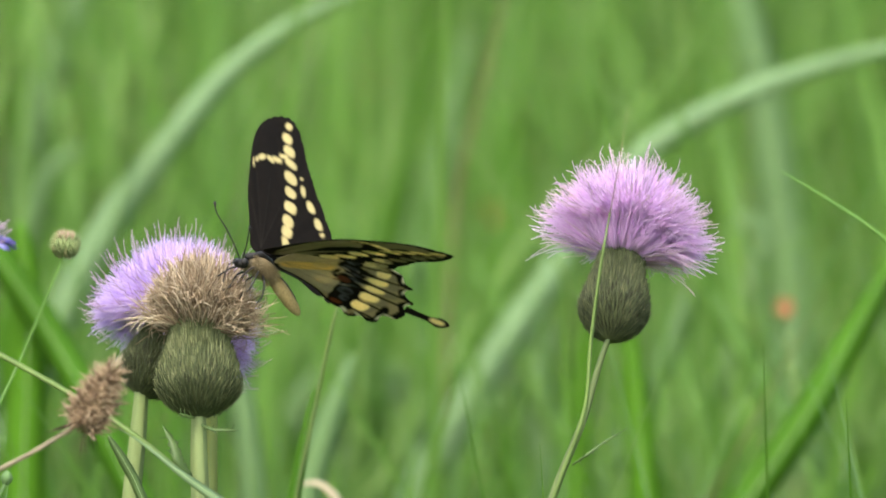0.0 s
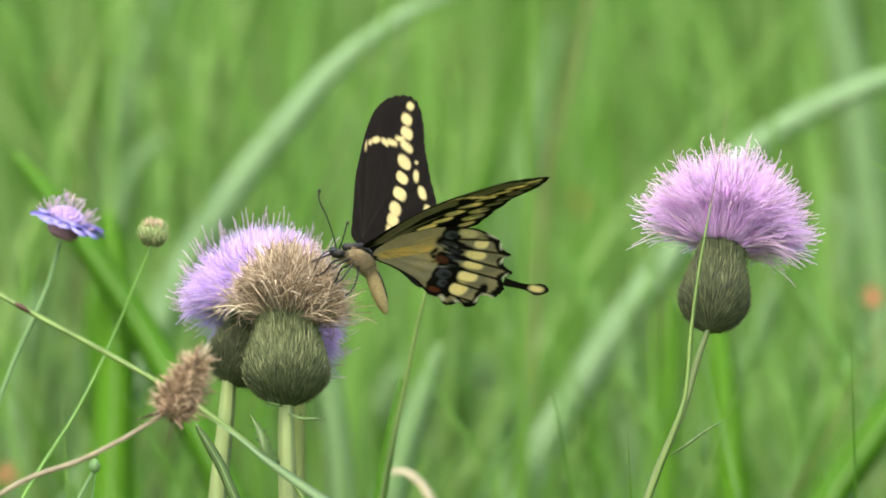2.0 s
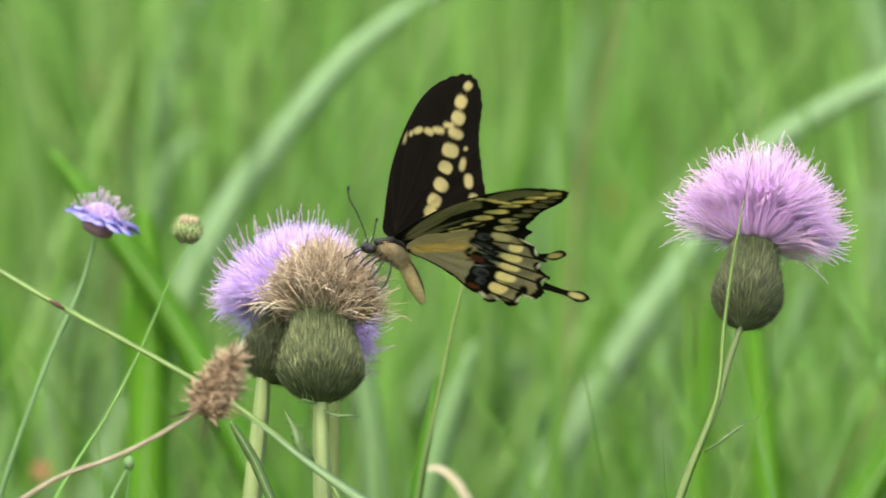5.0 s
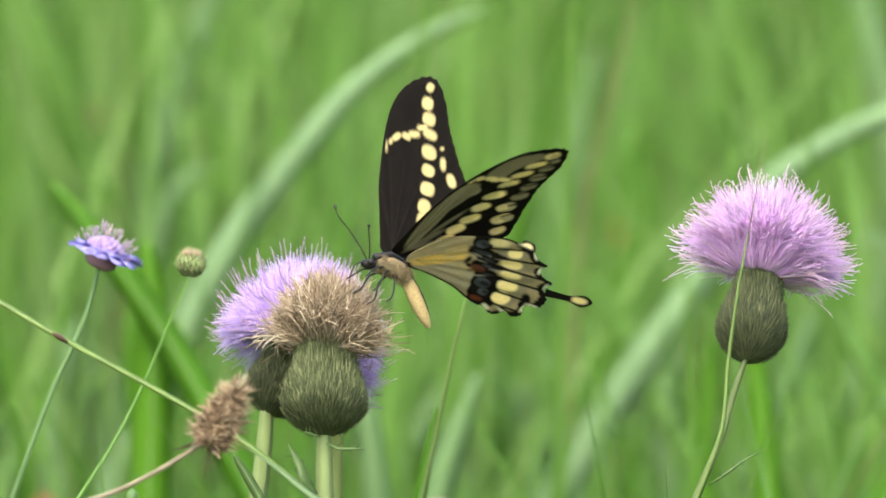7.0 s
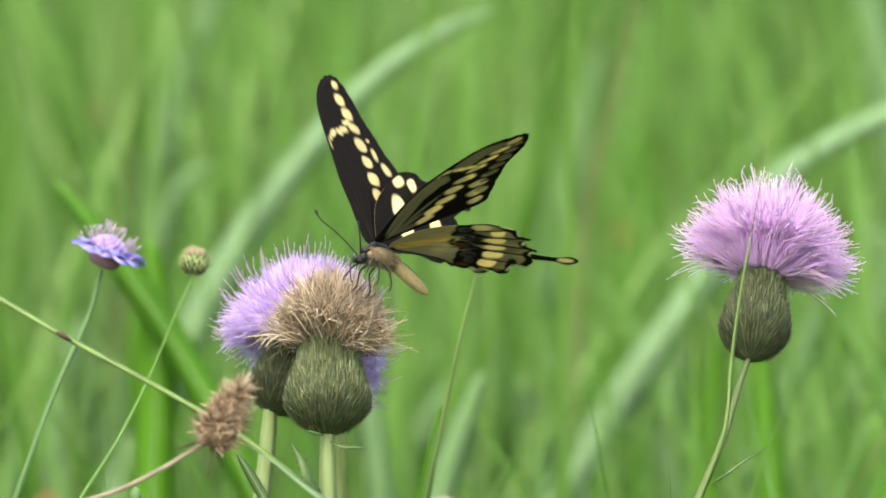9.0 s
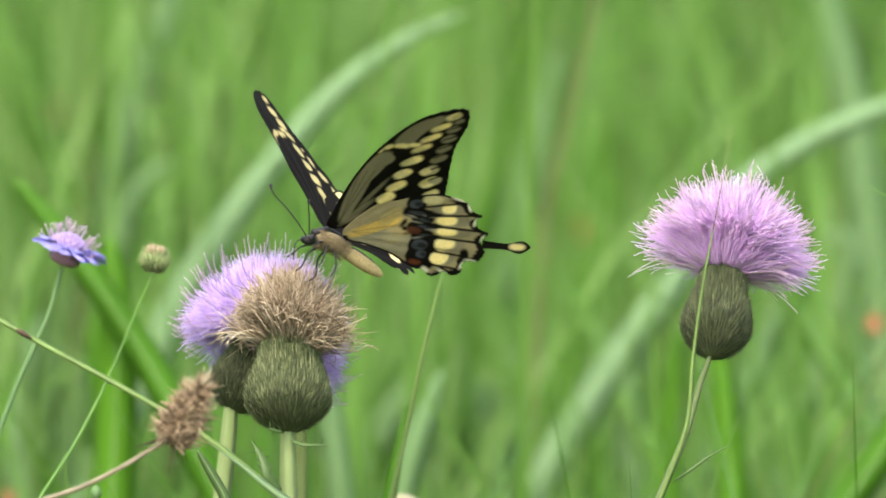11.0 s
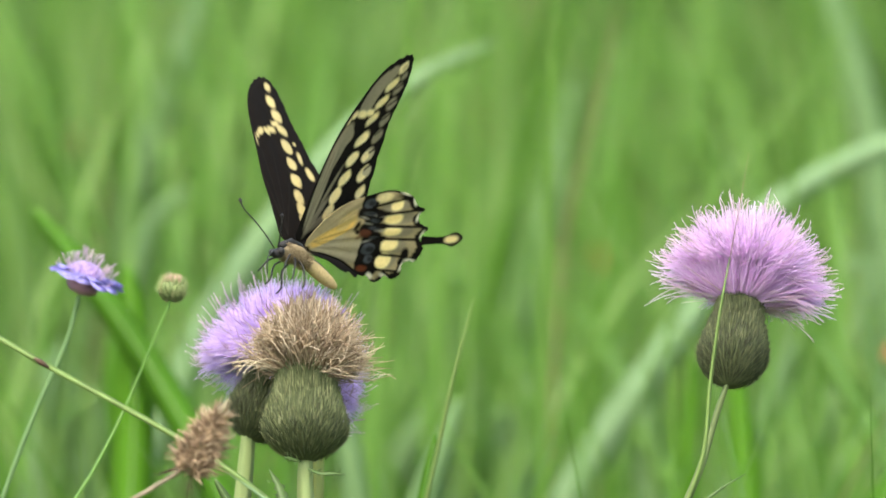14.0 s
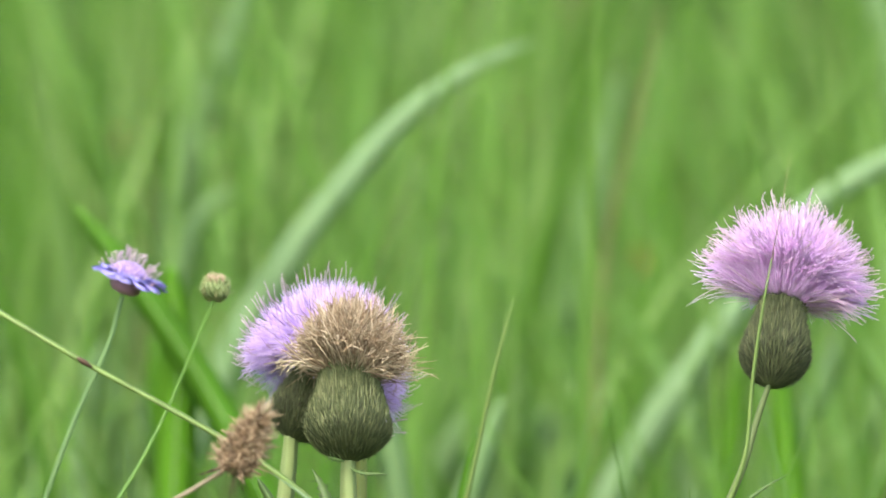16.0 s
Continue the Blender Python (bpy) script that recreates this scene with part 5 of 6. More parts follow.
def motions():
    walk(BUTTERFLY, [
        (0.0, pose(-0.0265, -0.0005, 0.8403, 3.9, -38.4, -134.2)),
        (0.2, pose(-0.0258, -0.0010, 0.8399, 0.5, -39.5, -133.9)),
        (0.5, pose(-0.0258, -0.0010, 0.8404, -4.6, -41.1, -133.4)),
        (0.7, pose(-0.0252, -0.0016, 0.8392, -2.1, -41.9, -133.4)),
        (1.0, pose(-0.0252, -0.0010, 0.8403, 1.6, -43.1, -133.3)),
        (1.2, pose(-0.0240, -0.0008, 0.8399, -0.3, -42.5, -133.2)),
        (1.5, pose(-0.0241, -0.0007, 0.8396, -3.1, -41.7, -133.0)),
        (1.7, pose(-0.0226, -0.0026, 0.8398, -5.7, -40.7, -133.1)),
        (2.0, pose(-0.0232, -0.0014, 0.8396, -9.5, -39.4, -133.3)),
        (2.2, pose(-0.0185, -0.0026, 0.8404, -8.1, -44.0, -129.0)),
        (2.5, pose(-0.0179, -0.0010, 0.8448, -6.0, -50.9, -122.6)),
        (2.7, pose(-0.0245, -0.0011, 0.8430, -6.2, -44.0, -127.1)),
        (2.8, pose(-0.0225, -0.0013, 0.8431, -6.5, -40.9, -128.6)),
        (2.9, pose(-0.0223, -0.0007, 0.8450, -6.6, -35.9, -128.9)),
        (3.0, pose(-0.0253, -0.0002, 0.8461, -8.0, -31.2, -134.4)),
        (3.1, pose(-0.0256, -0.0003, 0.8465, -5.2, -31.4, -131.5)),
        (3.2, pose(-0.0293, -0.0004, 0.8462, -4.7, -31.1, -132.9)),
        (3.3, pose(-0.0274, 0.0005, 0.8481, -3.8, -31.9, -132.5)),
        (3.4, pose(-0.0256, -0.0003, 0.8463, -3.7, -34.2, -131.1)),
        (3.5, pose(-0.0253, -0.0008, 0.8456, -3.5, -35.2, -131.7)),
        (3.7, pose(-0.0233, 0.0007, 0.8422, -7.9, -41.9, -127.5)),
        (4.0, pose(-0.0219, -0.0009, 0.8421, -14.6, -51.9, -121.2)),
        (4.2, pose(-0.0225, -0.0012, 0.8415, -3.9, -46.4, -130.6)),
        (4.5, pose(-0.0219, -0.0010, 0.8417, 12.1, -38.0, -144.8)),
        (4.7, pose(-0.0222, -0.0011, 0.8406, 3.4, -37.2, -141.0)),
        (5.0, pose(-0.0237, -0.0007, 0.8408, -9.8, -35.9, -135.3)),
        (5.2, pose(-0.0226, -0.0004, 0.8396, -7.4, -35.9, -136.7)),
        (5.6, pose(-0.0230, -0.0007, 0.8413, -2.5, -35.9, -139.4)),
        (6.0, pose(-0.0234, -0.0011, 0.8430, 2.3, -35.8, -142.2)),
        (6.4, pose(-0.0238, -0.0015, 0.8446, 7.2, -35.8, -145.0)),
        (6.9, pose(-0.0242, -0.0019, 0.8464, 13.2, -35.8, -148.5)),
        (7.3, pose(-0.0246, -0.0023, 0.8481, 18.1, -35.7, -151.3)),
        (7.5, pose(-0.0232, -0.0009, 0.8479, 20.5, -35.7, -152.7)),
        (7.8, pose(-0.0228, -0.0008, 0.8485, 12.8, -34.9, -139.5)),
        (8.0, pose(-0.0288, -0.0007, 0.8515, 7.7, -34.3, -130.8)),
        (8.2, pose(-0.0309, -0.0006, 0.8512, 12.7, -29.6, -132.0)),
        (8.5, pose(-0.0308, -0.0002, 0.8486, 20.3, -22.4, -133.9)),
        (8.7, pose(-0.0297, -0.0001, 0.8496, 20.1, -23.3, -134.7)),
        (9.0, pose(-0.0302, -0.0005, 0.8505, 19.9, -24.5, -135.8)),
        (9.4, pose(-0.0308, -0.0008, 0.8514, 19.6, -26.2, -137.4)),
        (9.9, pose(-0.0314, -0.0012, 0.8524, 19.3, -28.3, -139.3)),
        (10.4, pose(-0.0320, -0.0016, 0.8535, 18.9, -30.4, -141.2)),
        (10.8, pose(-0.0326, -0.0020, 0.8545, 18.7, -32.1, -142.8)),
        (11.0, pose(-0.0332, -0.0008, 0.8543, 18.5, -33.0, -143.5)),
        (11.2, pose(-0.0307, -0.0032, 0.8537, 13.9, -33.3, -144.4)),
        (11.5, pose(-0.0307, -0.0011, 0.8537, 7.0, -33.7, -145.8)),
        (11.7, pose(-0.0320, -0.0009, 0.8532, 18.4, -28.3, -152.9)),
        (12.0, pose(-0.0291, -0.0015, 0.8500, 35.5, -20.2, -163.5)),
        (12.2, pose(-0.0281, -0.0020, 0.8531, 29.9, -24.6, -157.0)),
        (12.5, pose(-0.0367, -0.0012, 0.8599, 21.5, -31.2, -147.1)),
        (12.7, pose(-0.0399, 0.0002, 0.8603, 19.9, -30.3, -144.2)),
        (13.0, pose(-0.0386, -0.0009, 0.8620, 17.4, -28.9, -139.9)),
        (13.2, pose(-0.0418, -0.0015, 0.8605, 39.5, -34.3, -152.6)),
        (13.5, pose(-0.0429, -0.0014, 0.8588, 2.9, -36.2, -132.9)),
        (13.7, pose(-0.0481, -0.0002, 0.8599, 8.1, -34.3, -131.6)),
        (14.0, pose(-0.0515, -0.0010, 0.8602, 16.0, -31.5, -129.7)),
        (14.2, pose(-0.0505, -0.0004, 0.8605, 8.9, -27.3, -127.2)),
        (14.5, pose(-0.0513, -0.0006, 0.8591, -1.9, -20.9, -123.5)),
        (14.7, pose(-0.0509, -0.0009, 0.8593, -2.3, -21.8, -123.5)),
        (15.0, pose(-0.0520, -0.0015, 0.8583, -3.0, -23.0, -123.6)),
        (15.1, pose(-0.0494, 0.0010, 0.8622, 28.1, -26.3, -127.7)),
        (15.2, pose(-0.0478, 0.0055, 0.8642, 31.5, -34.2, -115.5)),
        (15.3, pose(-0.0088, 0.0167, 0.8982, -101.7, -35.6, 28.7)),
        (15.4, pose(0.0512, 0.0526, 0.9384, -154.4, -64.6, 62.2)),
        (15.5, pose(0.1217, 0.0316, 0.9327, -3.4, -35.2, -67.6)),
        (15.6, pose(0.2122, 0.0186, 0.9835, -6.9, -28.5, -37.6)),
        (15.8, pose(0.3551, 0.0112, 1.0750, -8.6, -25.0, -9.0)),
        (16.0, pose(0.4884, 0.0443, 1.1665, -8.4, -17.3, 2.5)),
    ])
    walk(WINGS["fleft"], [
        (0.0, fore(1, 6.8, -5.0, 15.5)),
        (0.2, fore(1, 9.8, -5.4, 15.7)),
        (0.5, fore(1, 15.5, -6.0, 16.1)),
        (0.7, fore(1, 15.6, -4.4, 16.7)),
        (1.0, fore(1, 10.6, -2.1, 17.5)),
        (1.2, fore(1, 19.8, 2.3, 15.1)),
        (1.5, fore(1, 27.7, 8.9, 11.4)),
        (1.7, fore(1, 40.4, 7.0, 18.2)),
        (2.0, fore(1, 37.1, 4.3, 28.3)),
        (2.2, fore(1, 40.4, 3.5, 23.7)),
        (2.5, fore(1, 21.4, 2.4, 16.7)),
        (2.7, fore(1, 52.0, 19.0, 15.7)),
        (2.8, fore(1, 51.2, 19.9, 2.1)),
        (2.9, fore(1, 28.0, 16.7, -0.8)),
        (2.95, fore(1, 56.0, 13.0, 3.0)),
        (3.0, fore(1, 39.1, 12.6, 2.5)),
        (3.05, fore(1, 24.0, 12.0, 6.0)),
        (3.1, fore(1, 22.0, 11.2, 9.4)),
        (3.2, fore(1, 35.7, 14.3, 0.4)),
        (3.3, fore(1, 57.3, 22.6, 2.1)),
        (3.4, fore(1, 51.7, 13.6, -0.1)),
        (3.5, fore(1, 26.9, 12.6, 14.4)),
        (3.7, fore(1, 55.8, 12.7, 7.4)),
        (4.0, fore(1, 42.7, 12.8, -3.0)),
        (4.2, fore(1, 50.8, 7.3, 6.3)),
        (4.5, fore(1, 22.8, -0.9, 20.1)),
        (4.7, fore(1, 22.7, 1.7, 17.5)),
        (5.0, fore(1, 29.5, 5.5, 13.5)),
        (5.2, fore(1, 30.6, 4.7, 14.1)),
        (5.6, fore(1, 44.7, 3.1, 15.2)),
        (6.0, fore(1, 30.1, 1.4, 16.3)),
        (6.4, fore(1, 48.2, -0.2, 17.4)),
        (6.9, fore(1, 29.9, -2.3, 18.8)),
        (7.3, fore(1, 36.8, -3.9, 19.9)),
        (7.5, fore(1, 22.3, -4.8, 20.4)),
        (7.8, fore(1, 21.1, 10.6, 11.4)),
        (8.0, fore(1, 55.9, 20.9, 5.5)),
        (8.2, fore(1, 27.8, 15.4, 10.3)),
        (8.5, fore(1, 42.7, 7.0, 17.5)),
        (8.7, fore(1, 29.6, 7.4, 17.1)),
        (9.0, fore(1, 15.5, 8.0, 16.4)),
        (9.4, fore(1, 29.1, 8.8, 15.5)),
        (9.9, fore(1, 20.3, 9.8, 14.3)),
        (10.4, fore(1, 39.6, 10.8, 13.1)),
        (10.8, fore(1, 35.7, 11.6, 12.2)),
        (11.0, fore(1, 20.5, 12.0, 11.7)),
        (11.2, fore(1, 51.0, 10.8, 16.2)),
        (11.5, fore(1, 40.4, 9.0, 23.0)),
        (11.7, fore(1, 48.4, 1.1, 19.6)),
        (12.0, fore(1, 3.5, -10.7, 14.4)),
        (12.2, fore(1, 35.6, -6.2, 15.0)),
        (12.5, fore(1, 26.9, 0.6, 15.8)),
        (12.7, fore(1, 29.1, 1.2, 16.7)),
        (13.0, fore(1, 25.1, 2.0, 18.1)),
        (13.2, fore(1, 23.8, 3.6, 13.9)),
        (13.5, fore(1, 25.2, 1.0, 18.8)),
        (13.7, fore(1, 50.8, 0.4, 17.4)),
        (14.0, fore(1, 61.6, -0.5, 15.3)),
        (14.2, fore(1, 50.1, 6.7, 9.8)),
        (14.5, fore(1, 60.7, 17.6, 1.6)),
        (14.7, fore(1, 53.0, 15.7, 6.8)),
        (15.0, fore(1, 51.9, 12.8, 14.6)),
        (15.1, fore(1, 62, -16, 6)),
        (15.2, fore(1, -38, 46, 6)),
        (15.3, fore(1, 75, 10, 0)),
        (15.4, fore(1, 20, 10, 0)),
        (15.5, fore(1, -8, 5, 0)),
        (15.6, fore(1, 40, 10, 0)),
        (15.8, fore(1, -10, 10, 0)),
        (16.0, fore(1, 50, 10, 0)),
    ])
    walk(WINGS["fright"], [
        (0.0, fore(-1, 64.4, -12.5, 18.8)),
        (0.2, fore(-1, 65.4, -12.9, 18.9)),
        (0.5, fore(-1, 57.6, -13.4, 19.0)),
        (0.7, fore(-1, 65.2, -12.3, 20.5)),
        (1.0, fore(-1, 66.4, -10.5, 22.9)),
        (1.2, fore(-1, 68.7, -8.2, 18.7)),
        (1.5, fore(-1, 66.7, -4.7, 12.3)),
        (1.7, fore(-1, 66.4, -7.1, 16.2)),
        (2.0, fore(-1, 59.7, -10.7, 22.0)),
        (2.2, fore(-1, 77.4, -9.5, 20.3)),
        (2.5, fore(-1, 47.1, -7.7, 17.7)),
        (2.7, fore(-1, 87.3, -2.2, 28.8)),
        (2.8, fore(-1, 61.9, -3.3, -17.6)),
        (2.9, fore(-1, 48.9, 1.4, 9.6)),
        (3.0, fore(-1, 48.1, -0.2, 5.2)),
        (3.1, fore(-1, 41.7, -5.2, 6.4)),
        (3.2, fore(-1, 68.6, -14.5, 19.9)),
        (3.3, fore(-1, 79.4, -2.5, 18.6)),
        (3.4, fore(-1, 68.5, -0.6, -9.5)),
        (3.5, fore(-1, 47.2, -4.6, 7.9)),
        (3.7, fore(-1, 73.1, -3.2, -1.6)),
        (4.0, fore(-1, 79.6, -1.3, -15.8)),
        (4.2, fore(-1, 94.3, -2.3, -3.5)),
        (4.5, fore(-1, 82.5, -3.8, 15.0)),
        (4.7, fore(-1, 91.3, 11.0, 22.9)),
        (5.0, fore(-1, 125.6, 33.2, 34.8)),
        (5.2, fore(-1, 114.3, 30.2, 33.0)),
        (5.6, fore(-1, 90.6, 24.0, 29.4)),
        (6.0, fore(-1, 84.3, 17.9, 25.7)),
        (6.4, fore(-1, 87.8, 11.8, 22.1)),
        (6.9, fore(-1, 77.8, 4.1, 17.6)),
        (7.3, fore(-1, 80.7, -2.0, 13.9)),
        (7.5, fore(-1, 74.7, -5.1, 12.1)),
        (7.8, fore(-1, 88.5, 1.0, -5.2)),
        (8.0, fore(-1, 85.5, 5.0, -16.8)),
        (8.2, fore(-1, 73.3, 2.0, -7.2)),
        (8.5, fore(-1, 104.5, -2.3, 7.3)),
        (8.7, fore(-1, 81.0, -1.6, 6.3)),
        (9.0, fore(-1, 71.7, -0.4, 4.9)),
        (9.4, fore(-1, 73.8, 1.2, 3.0)),
        (9.9, fore(-1, 85.2, 3.1, 0.7)),
        (10.4, fore(-1, 86.9, 5.1, -1.7)),
        (10.8, fore(-1, 76.4, 6.7, -3.6)),
        (11.0, fore(-1, 54.4, 7.5, -4.5)),
        (11.2, fore(-1, 79.0, 8.1, -5.5)),
        (11.5, fore(-1, 59.1, 9.0, -7.0)),
        (11.7, fore(-1, 82.8, 3.8, -1.1)),
        (12.0, fore(-1, 79.0, -4.0, 7.8)),
        (12.2, fore(-1, 99.5, -2.4, 9.5)),
        (12.5, fore(-1, 39.2, 3.2, -17.0)),
        (12.7, fore(-1, 64.1, 0.5, 12.2)),
        (13.0, fore(-1, 38.8, 1.1, 12.5)),
        (13.2, fore(-1, 81.6, 2.9, 11.9)),
        (13.5, fore(-1, 41.0, -7.1, 26.1)),
        (13.7, fore(-1, 50.9, -5.6, 19.6)),
        (14.0, fore(-1, 72.8, -3.2, 9.9)),
        (14.2, fore(-1, 51.1, -6.4, 2.6)),
        (14.5, fore(-1, 52.3, -11.2, -8.3)),
        (14.7, fore(-1, 41.5, -11.0, -1.0)),
        (15.0, fore(-1, 31.3, -10.8, 10.1)),
        (15.1, fore(-1, 70, 2, -4)),
        (15.2, fore(-1, 117, -11, 18)),
        (15.3, fore(-1, 15, 10, 0)),
        (15.4, fore(-1, 15, 10, 0)),
        (15.5, fore(-1, -18, 0, 0)),
        (15.6, fore(-1, 40, 10, 0)),
        (15.8, fore(-1, -10, 10, 0)),
        (16.0, fore(-1, 50, 10, 0)),
    ])
    walk(WINGS["hleft"], [
        (0.0, hind(1, 19.9, -55.2, 3.6)),
        (0.2, hind(1, 19.8, -55.8, 4.2)),
        (0.5, hind(1, 29.8, -56.7, 5.2)),
        (0.7, hind(1, 27.6, -54.5, 4.5)),
        (1.0, hind(1, 24.2, -51.3, 3.3)),
        (1.2, hind(1, 27.8, -51.5, 3.5)),
        (1.5, hind(1, 36.2, -51.8, 3.8)),
        (1.7, hind(1, 48.2, -52.3, 3.7)),
        (2.0, hind(1, 52.2, -53.0, 3.7)),
        (2.2, hind(1, 43.9, -54.9, 4.1)),
        (2.5, hind(1, 37.6, -57.8, 4.8)),
        (2.7, hind(1, 39.5, -56.6, 5.4)),
        (2.8, hind(1, 40.4, -56.0, 5.7)),
        (2.9, hind(1, 50.7, -58.1, 6.3)),
        (3.0, hind(1, 42.2, -54.8, 6.2)),
        (3.1, hind(1, 46.4, -54.3, 5.9)),
        (3.2, hind(1, 40.1, -51.2, 7.4)),
        (3.3, hind(1, 46.5, -50.5, 4.8)),
        (3.4, hind(1, 37.9, -52.1, 4.2)),
        (3.5, hind(1, 36.9, -51.4, 3.7)),
        (3.7, hind(1, 38.8, -53.1, 2.5)),
        (4.0, hind(1, 45.9, -55.6, 0.8)),
        (4.2, hind(1, 43.0, -56.1, 4.5)),
        (4.5, hind(1, 41.3, -56.9, 10.0)),
        (4.7, hind(1, 33.1, -54.4, 3.6)),
        (5.0, hind(1, 33.9, -50.6, -5.9)),
        (5.2, hind(1, 31.7, -51.3, -5.0)),
        (5.6, hind(1, 45.4, -52.7, -3.2)),
        (6.0, hind(1, 29.8, -54.1, -1.4)),
        (6.4, hind(1, 48.1, -55.5, 0.4)),
        (6.9, hind(1, 28.4, -57.3, 2.6)),
        (7.3, hind(1, 34.3, -58.7, 4.4)),
        (7.5, hind(1, 32.3, -59.4, 5.3)),
        (7.8, hind(1, 21.0, -55.0, 0.9)),
        (8.0, hind(1, 33.5, -52.0, -2.0)),
        (8.2, hind(1, 20.3, -51.4, -0.4)),
        (8.5, hind(1, 28.2, -50.5, 2.1)),
        (8.7, hind(1, 24.5, -50.6, 2.0)),
        (9.0, hind(1, 6.9, -50.9, 1.9)),
        (9.4, hind(1, 25.1, -51.2, 1.8)),
        (9.9, hind(1, 17.4, -51.7, 1.6)),
        (10.4, hind(1, 38.4, -52.1, 1.5)),
        (10.8, hind(1, 35.2, -52.4, 1.4)),
        (11.0, hind(1, 30.3, -52.6, 1.3)),
        (11.2, hind(1, 43.5, -52.9, -0.8)),
        (11.5, hind(1, 51.2, -53.3, -3.9)),
        (11.7, hind(1, 44.0, -58.4, -1.5)),
        (12.0, hind(1, 6.9, -66.1, 2.2)),
        (12.2, hind(1, 22.0, -63.8, 0.9)),
        (12.5, hind(1, 43.1, -60.5, -1.0)),
        (12.7, hind(1, 28.8, -60.1, -0.0)),
        (13.0, hind(1, 45.1, -59.4, 1.5)),
        (13.2, hind(1, 25.6, -65.3, -11.0)),
        (13.5, hind(1, 38.4, -61.1, 5.9)),
        (13.7, hind(1, 39.9, -58.6, 5.0)),
        (14.0, hind(1, 47.9, -54.8, 3.6)),
        (14.2, hind(1, 43.0, -54.1, 0.7)),
        (14.5, hind(1, 53.7, -53.1, -3.7)),
        (14.7, hind(1, 65.6, -52.7, -1.2)),
        (15.0, hind(1, 64.5, -52.1, 2.6)),
        (15.1, hind(1, 52, -60, 5)),
        (15.2, hind(1, 30, -80, -20)),
        (15.3, hind(1, 25, -57, 0)),
        (15.4, hind(1, 5, -57, 0)),
        (15.5, hind(1, -5, -57, 0)),
        (15.6, hind(1, 30, -57, 0)),
        (15.8, hind(1, -5, -57, 0)),
        (16.0, hind(1, 40, -57, 0)),
    ])
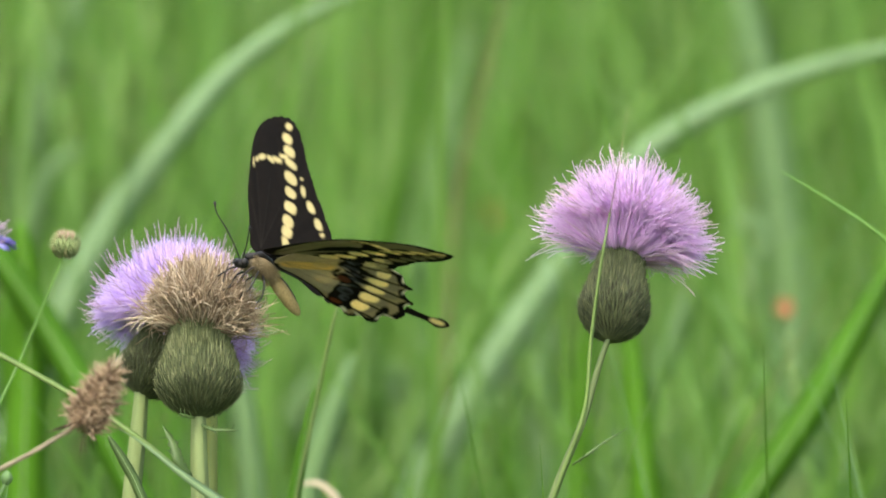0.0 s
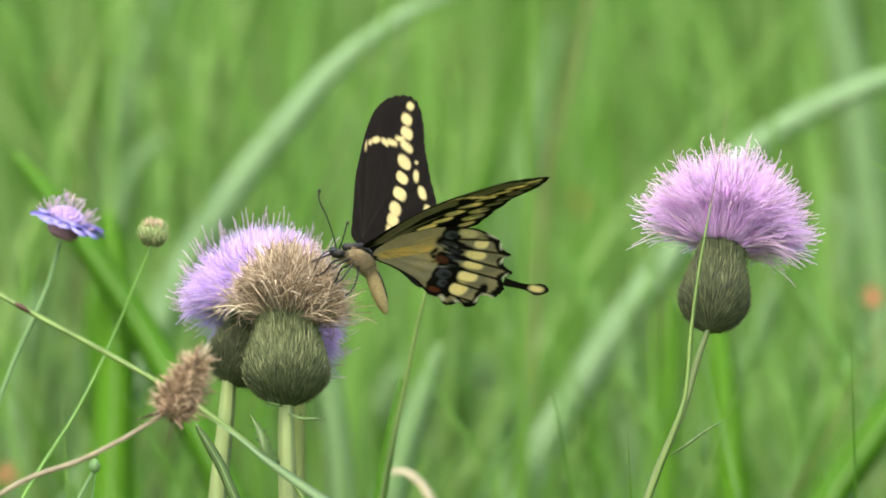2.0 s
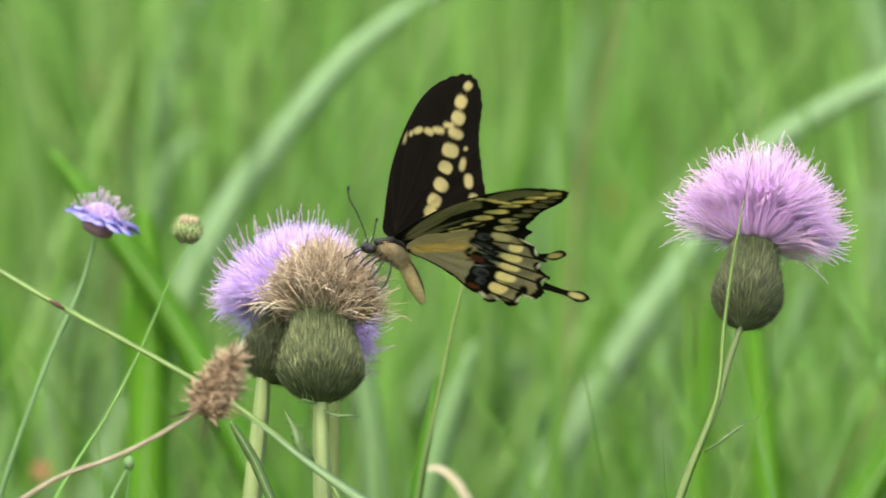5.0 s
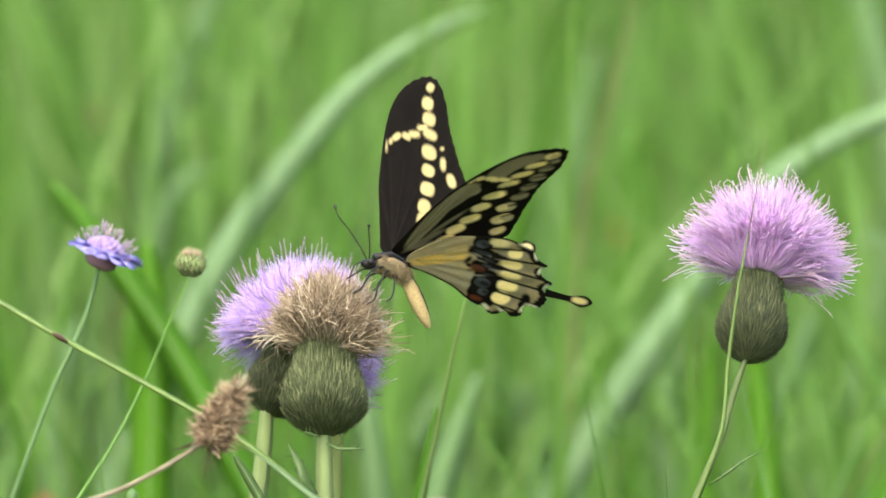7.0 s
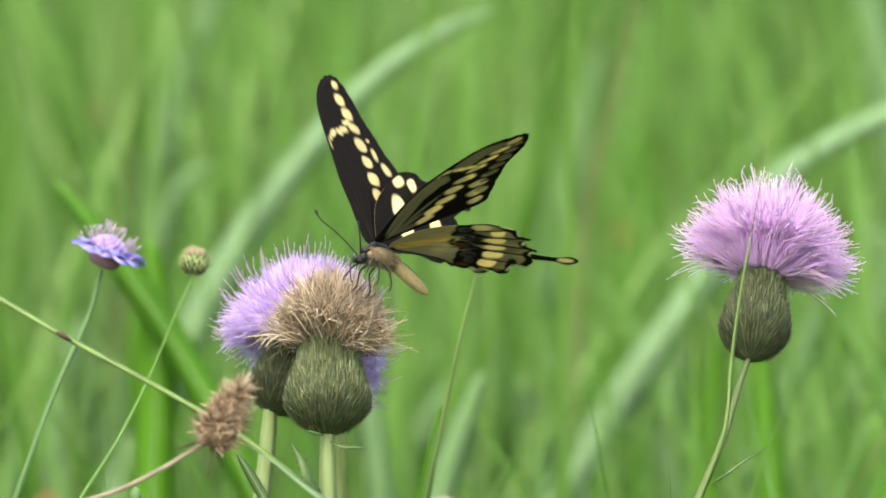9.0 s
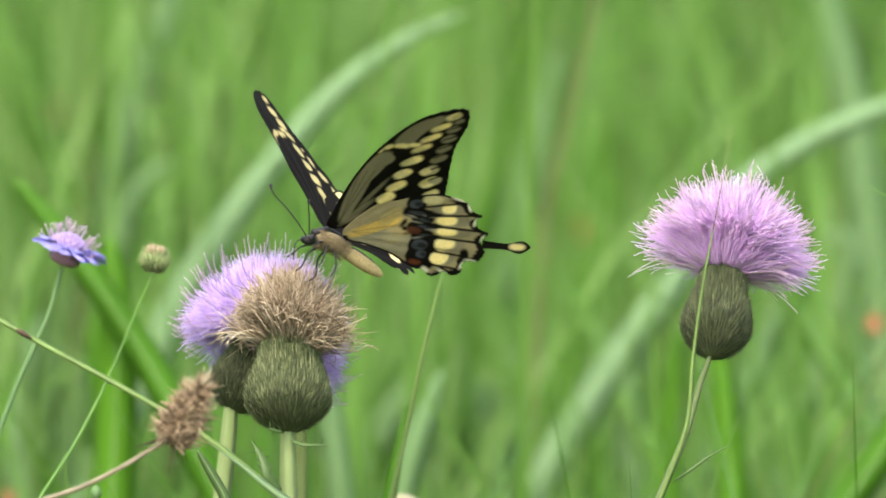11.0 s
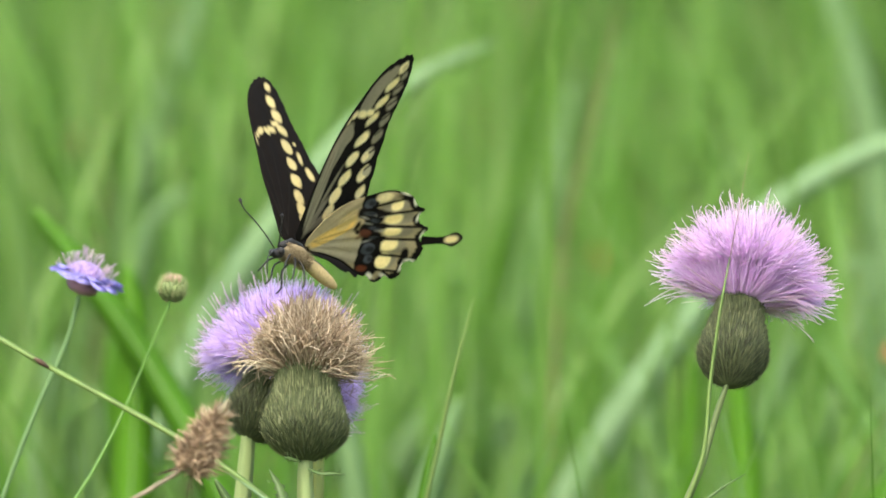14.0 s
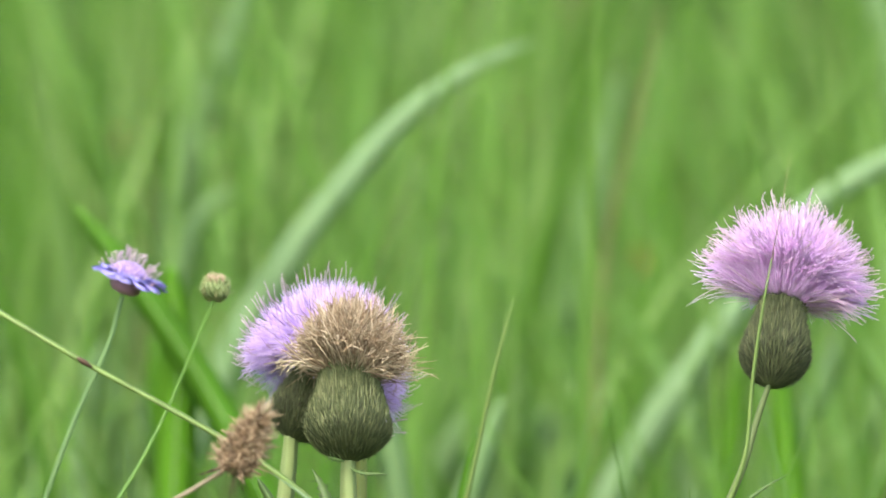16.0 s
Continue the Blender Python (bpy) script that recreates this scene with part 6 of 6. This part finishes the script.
    walk(WINGS["hright"], [
        (0.0, hind(-1, 64.3, -50.0, 0.0)),
        (0.2, hind(-1, 65.4, -50.0, 0.0)),
        (0.5, hind(-1, 57.9, -50.0, 0.0)),
        (0.7, hind(-1, 65.9, -50.0, 0.0)),
        (1.0, hind(-1, 66.2, -50.0, 0.0)),
        (1.2, hind(-1, 68.7, -50.0, 0.0)),
        (1.5, hind(-1, 66.6, -50.0, 0.0)),
        (1.7, hind(-1, 66.4, -50.0, 0.0)),
        (2.0, hind(-1, 60.1, -50.0, 0.0)),
        (2.2, hind(-1, 77.7, -50.0, 0.0)),
        (2.5, hind(-1, 47.3, -50.0, 0.0)),
        (2.7, hind(-1, 87.8, -50.0, 0.0)),
        (2.8, hind(-1, 62.4, -50.0, 0.0)),
        (2.9, hind(-1, 49.4, -50.0, 0.0)),
        (3.0, hind(-1, 48.6, -50.0, 0.0)),
        (3.1, hind(-1, 42.2, -50.0, 0.0)),
        (3.2, hind(-1, 69.1, -50.0, 0.0)),
        (3.3, hind(-1, 79.9, -50.0, 0.0)),
        (3.4, hind(-1, 69.0, -50.0, 0.0)),
        (3.5, hind(-1, 47.7, -50.0, 0.0)),
        (3.7, hind(-1, 73.8, -50.0, 0.0)),
        (4.0, hind(-1, 79.5, -50.0, 0.0)),
        (4.2, hind(-1, 84.0, -50.0, 13.9)),
        (4.5, hind(-1, 101.1, -53.1, 34.8)),
        (4.7, hind(-1, 84.0, -50.0, 14.0)),
        (5.0, hind(-1, 114.2, -55.3, -17.1)),
        (5.2, hind(-1, 84.0, -50.0, -13.0)),
        (5.6, hind(-1, 84.0, -50.0, -5.0)),
        (6.0, hind(-1, 83.4, -50.0, 3.1)),
        (6.4, hind(-1, 84.0, -50.0, 11.2)),
        (6.9, hind(-1, 80.3, -50.0, 21.3)),
        (7.3, hind(-1, 84.0, -50.0, 29.4)),
        (7.5, hind(-1, 90.1, -58.4, 33.5)),
        (7.8, hind(-1, 84.0, -50.0, 13.4)),
        (8.0, hind(-1, 84.0, -50.0, 0.0)),
        (8.2, hind(-1, 72.9, -50.0, 0.0)),
        (8.5, hind(-1, 84.0, -50.0, 0.0)),
        (8.7, hind(-1, 84.0, -50.0, 0.0)),
        (9.0, hind(-1, 80.7, -50.0, 0.0)),
        (9.4, hind(-1, 84.0, -50.0, 0.0)),
        (9.9, hind(-1, 84.0, -50.0, 0.0)),
        (10.4, hind(-1, 84.0, -50.0, 0.0)),
        (10.8, hind(-1, 81.9, -50.0, 0.0)),
        (11.0, hind(-1, 55.3, -50.0, 0.0)),
        (11.2, hind(-1, 79.7, -50.0, 0.0)),
        (11.5, hind(-1, 59.5, -50.0, 0.0)),
        (11.7, hind(-1, 81.8, -50.0, 11.8)),
        (12.0, hind(-1, 89.9, -63.8, 29.5)),
        (12.2, hind(-1, 84.0, -50.0, 17.7)),
        (12.5, hind(-1, 45.0, -50.0, 0.0)),
        (12.7, hind(-1, 60.0, -50.0, 0.0)),
        (13.0, hind(-1, 39.8, -50.0, 0.0)),
        (13.2, hind(-1, 81.8, -50.0, 0.0)),
        (13.5, hind(-1, 42.1, -50.0, 0.0)),
        (13.7, hind(-1, 51.8, -50.0, 0.0)),
        (14.0, hind(-1, 73.1, -50.0, 0.0)),
        (14.2, hind(-1, 51.9, -50.0, 0.0)),
        (14.5, hind(-1, 53.0, -50.0, 0.0)),
        (14.7, hind(-1, 41.8, -50.0, 0.0)),
        (15.0, hind(-1, 32.2, -50.0, 0.0)),
        (15.1, hind(-1, 70, -56, 0)),
        (15.2, hind(-1, 115, -66, 0)),
        (15.3, hind(-1, 10, -57, 0)),
        (15.4, hind(-1, 5, -57, 0)),
        (15.5, hind(-1, -5, -57, 0)),
        (15.6, hind(-1, 30, -57, 0)),
        (15.8, hind(-1, -5, -57, 0)),
        (16.0, hind(-1, 40, -57, 0)),
    ])

    def droop(t, d):
        """The abdomen at its root: seconds and the degrees by which it is let down."""
        root = Matrix.Translation((-0.0035, 0, -0.0008))
        return t, root @ Matrix.Rotation(radians(d), 4, "Y") @ root.inverted()
    walk(ABDOMEN, [droop(*row) for row in (
        (0.0, 7), (1.0, -5), (1.5, -7), (2.0, -4), (2.5, -1), (3.0, -7), (3.5, 4), (4.0, -2), (4.5, -12), (5.0, -3), (7.5, -16), (8.0, -6), (8.5, -2), (11.0, 18), (11.5, 16), (12.0, 3), (12.5, 7), (13.0, 16), (13.2, -4), (13.5, 17), (14.0, 14), (14.5, 10), (15.0, 17), (15.1, 4), (15.2, 4), (15.3, 4), (15.4, 4), (15.5, 4), (15.6, 4), (15.8, 4), (16.0, 4))])

    def sway(ob, rows):
        """Rocks a plant about its foot in the wind: seconds and degrees."""
        walk(ob, [(t, Matrix.Translation(ob.location) @ Matrix.Rotation(radians(d), 4, "Y")) for t, d in rows])
    sway(ARCH_LEFT, [(0.0, -0.4), (0.8, -0.3), (1.5, 0.1), (2.5, 0.2), (4.0, -0.1), (5.0, -0.5), (8.0, -0.45), (10.0, -0.1), (11.0, 0.1), (12.5, 0.15), (14.0, 0.3), (16.0, 0.2)])
    sway(ARCH_RIGHT, [(0.0, -0.3), (1.5, 0.2), (3.0, 0.5), (4.5, 0.0), (8.0, 0.0), (10.0, 0.2), (12.5, 0.6), (14.0, 0.5), (16.0, 0.4)])
    sway(THISTLE_MAUVE, [(0.0, -0.26), (0.3, -0.08), (0.6, 0.0), (2.5, 0.03), (4.0, -0.05), (6.0, 0.03), (8.0, 0.0), (11.0, 0.04), (16.0, 0.0)])
    for ob in (UPRIGHT, SHORT_BLADE):
        sway(ob, [(0.0, 0.1), (2.0, 0.1), (4.0, 0.17), (6.0, 0.08), (8.0, 0.0), (11.0, 0.2), (12.5, 0.26), (13.0, 0.3), (13.5, 0.36), (14.0, 0.5), (15.0, 0.66), (15.5, 0.46), (16.0, 0.42)])
    sway(FRONT_BLADE, [(0.0, -0.26), (0.3, -0.08), (0.6, 0.0), (2.5, 0.03), (4.0, -0.05), (6.0, 0.03), (8.0, 0.0), (11.0, 0.04), (16.0, 0.0)])


motions()
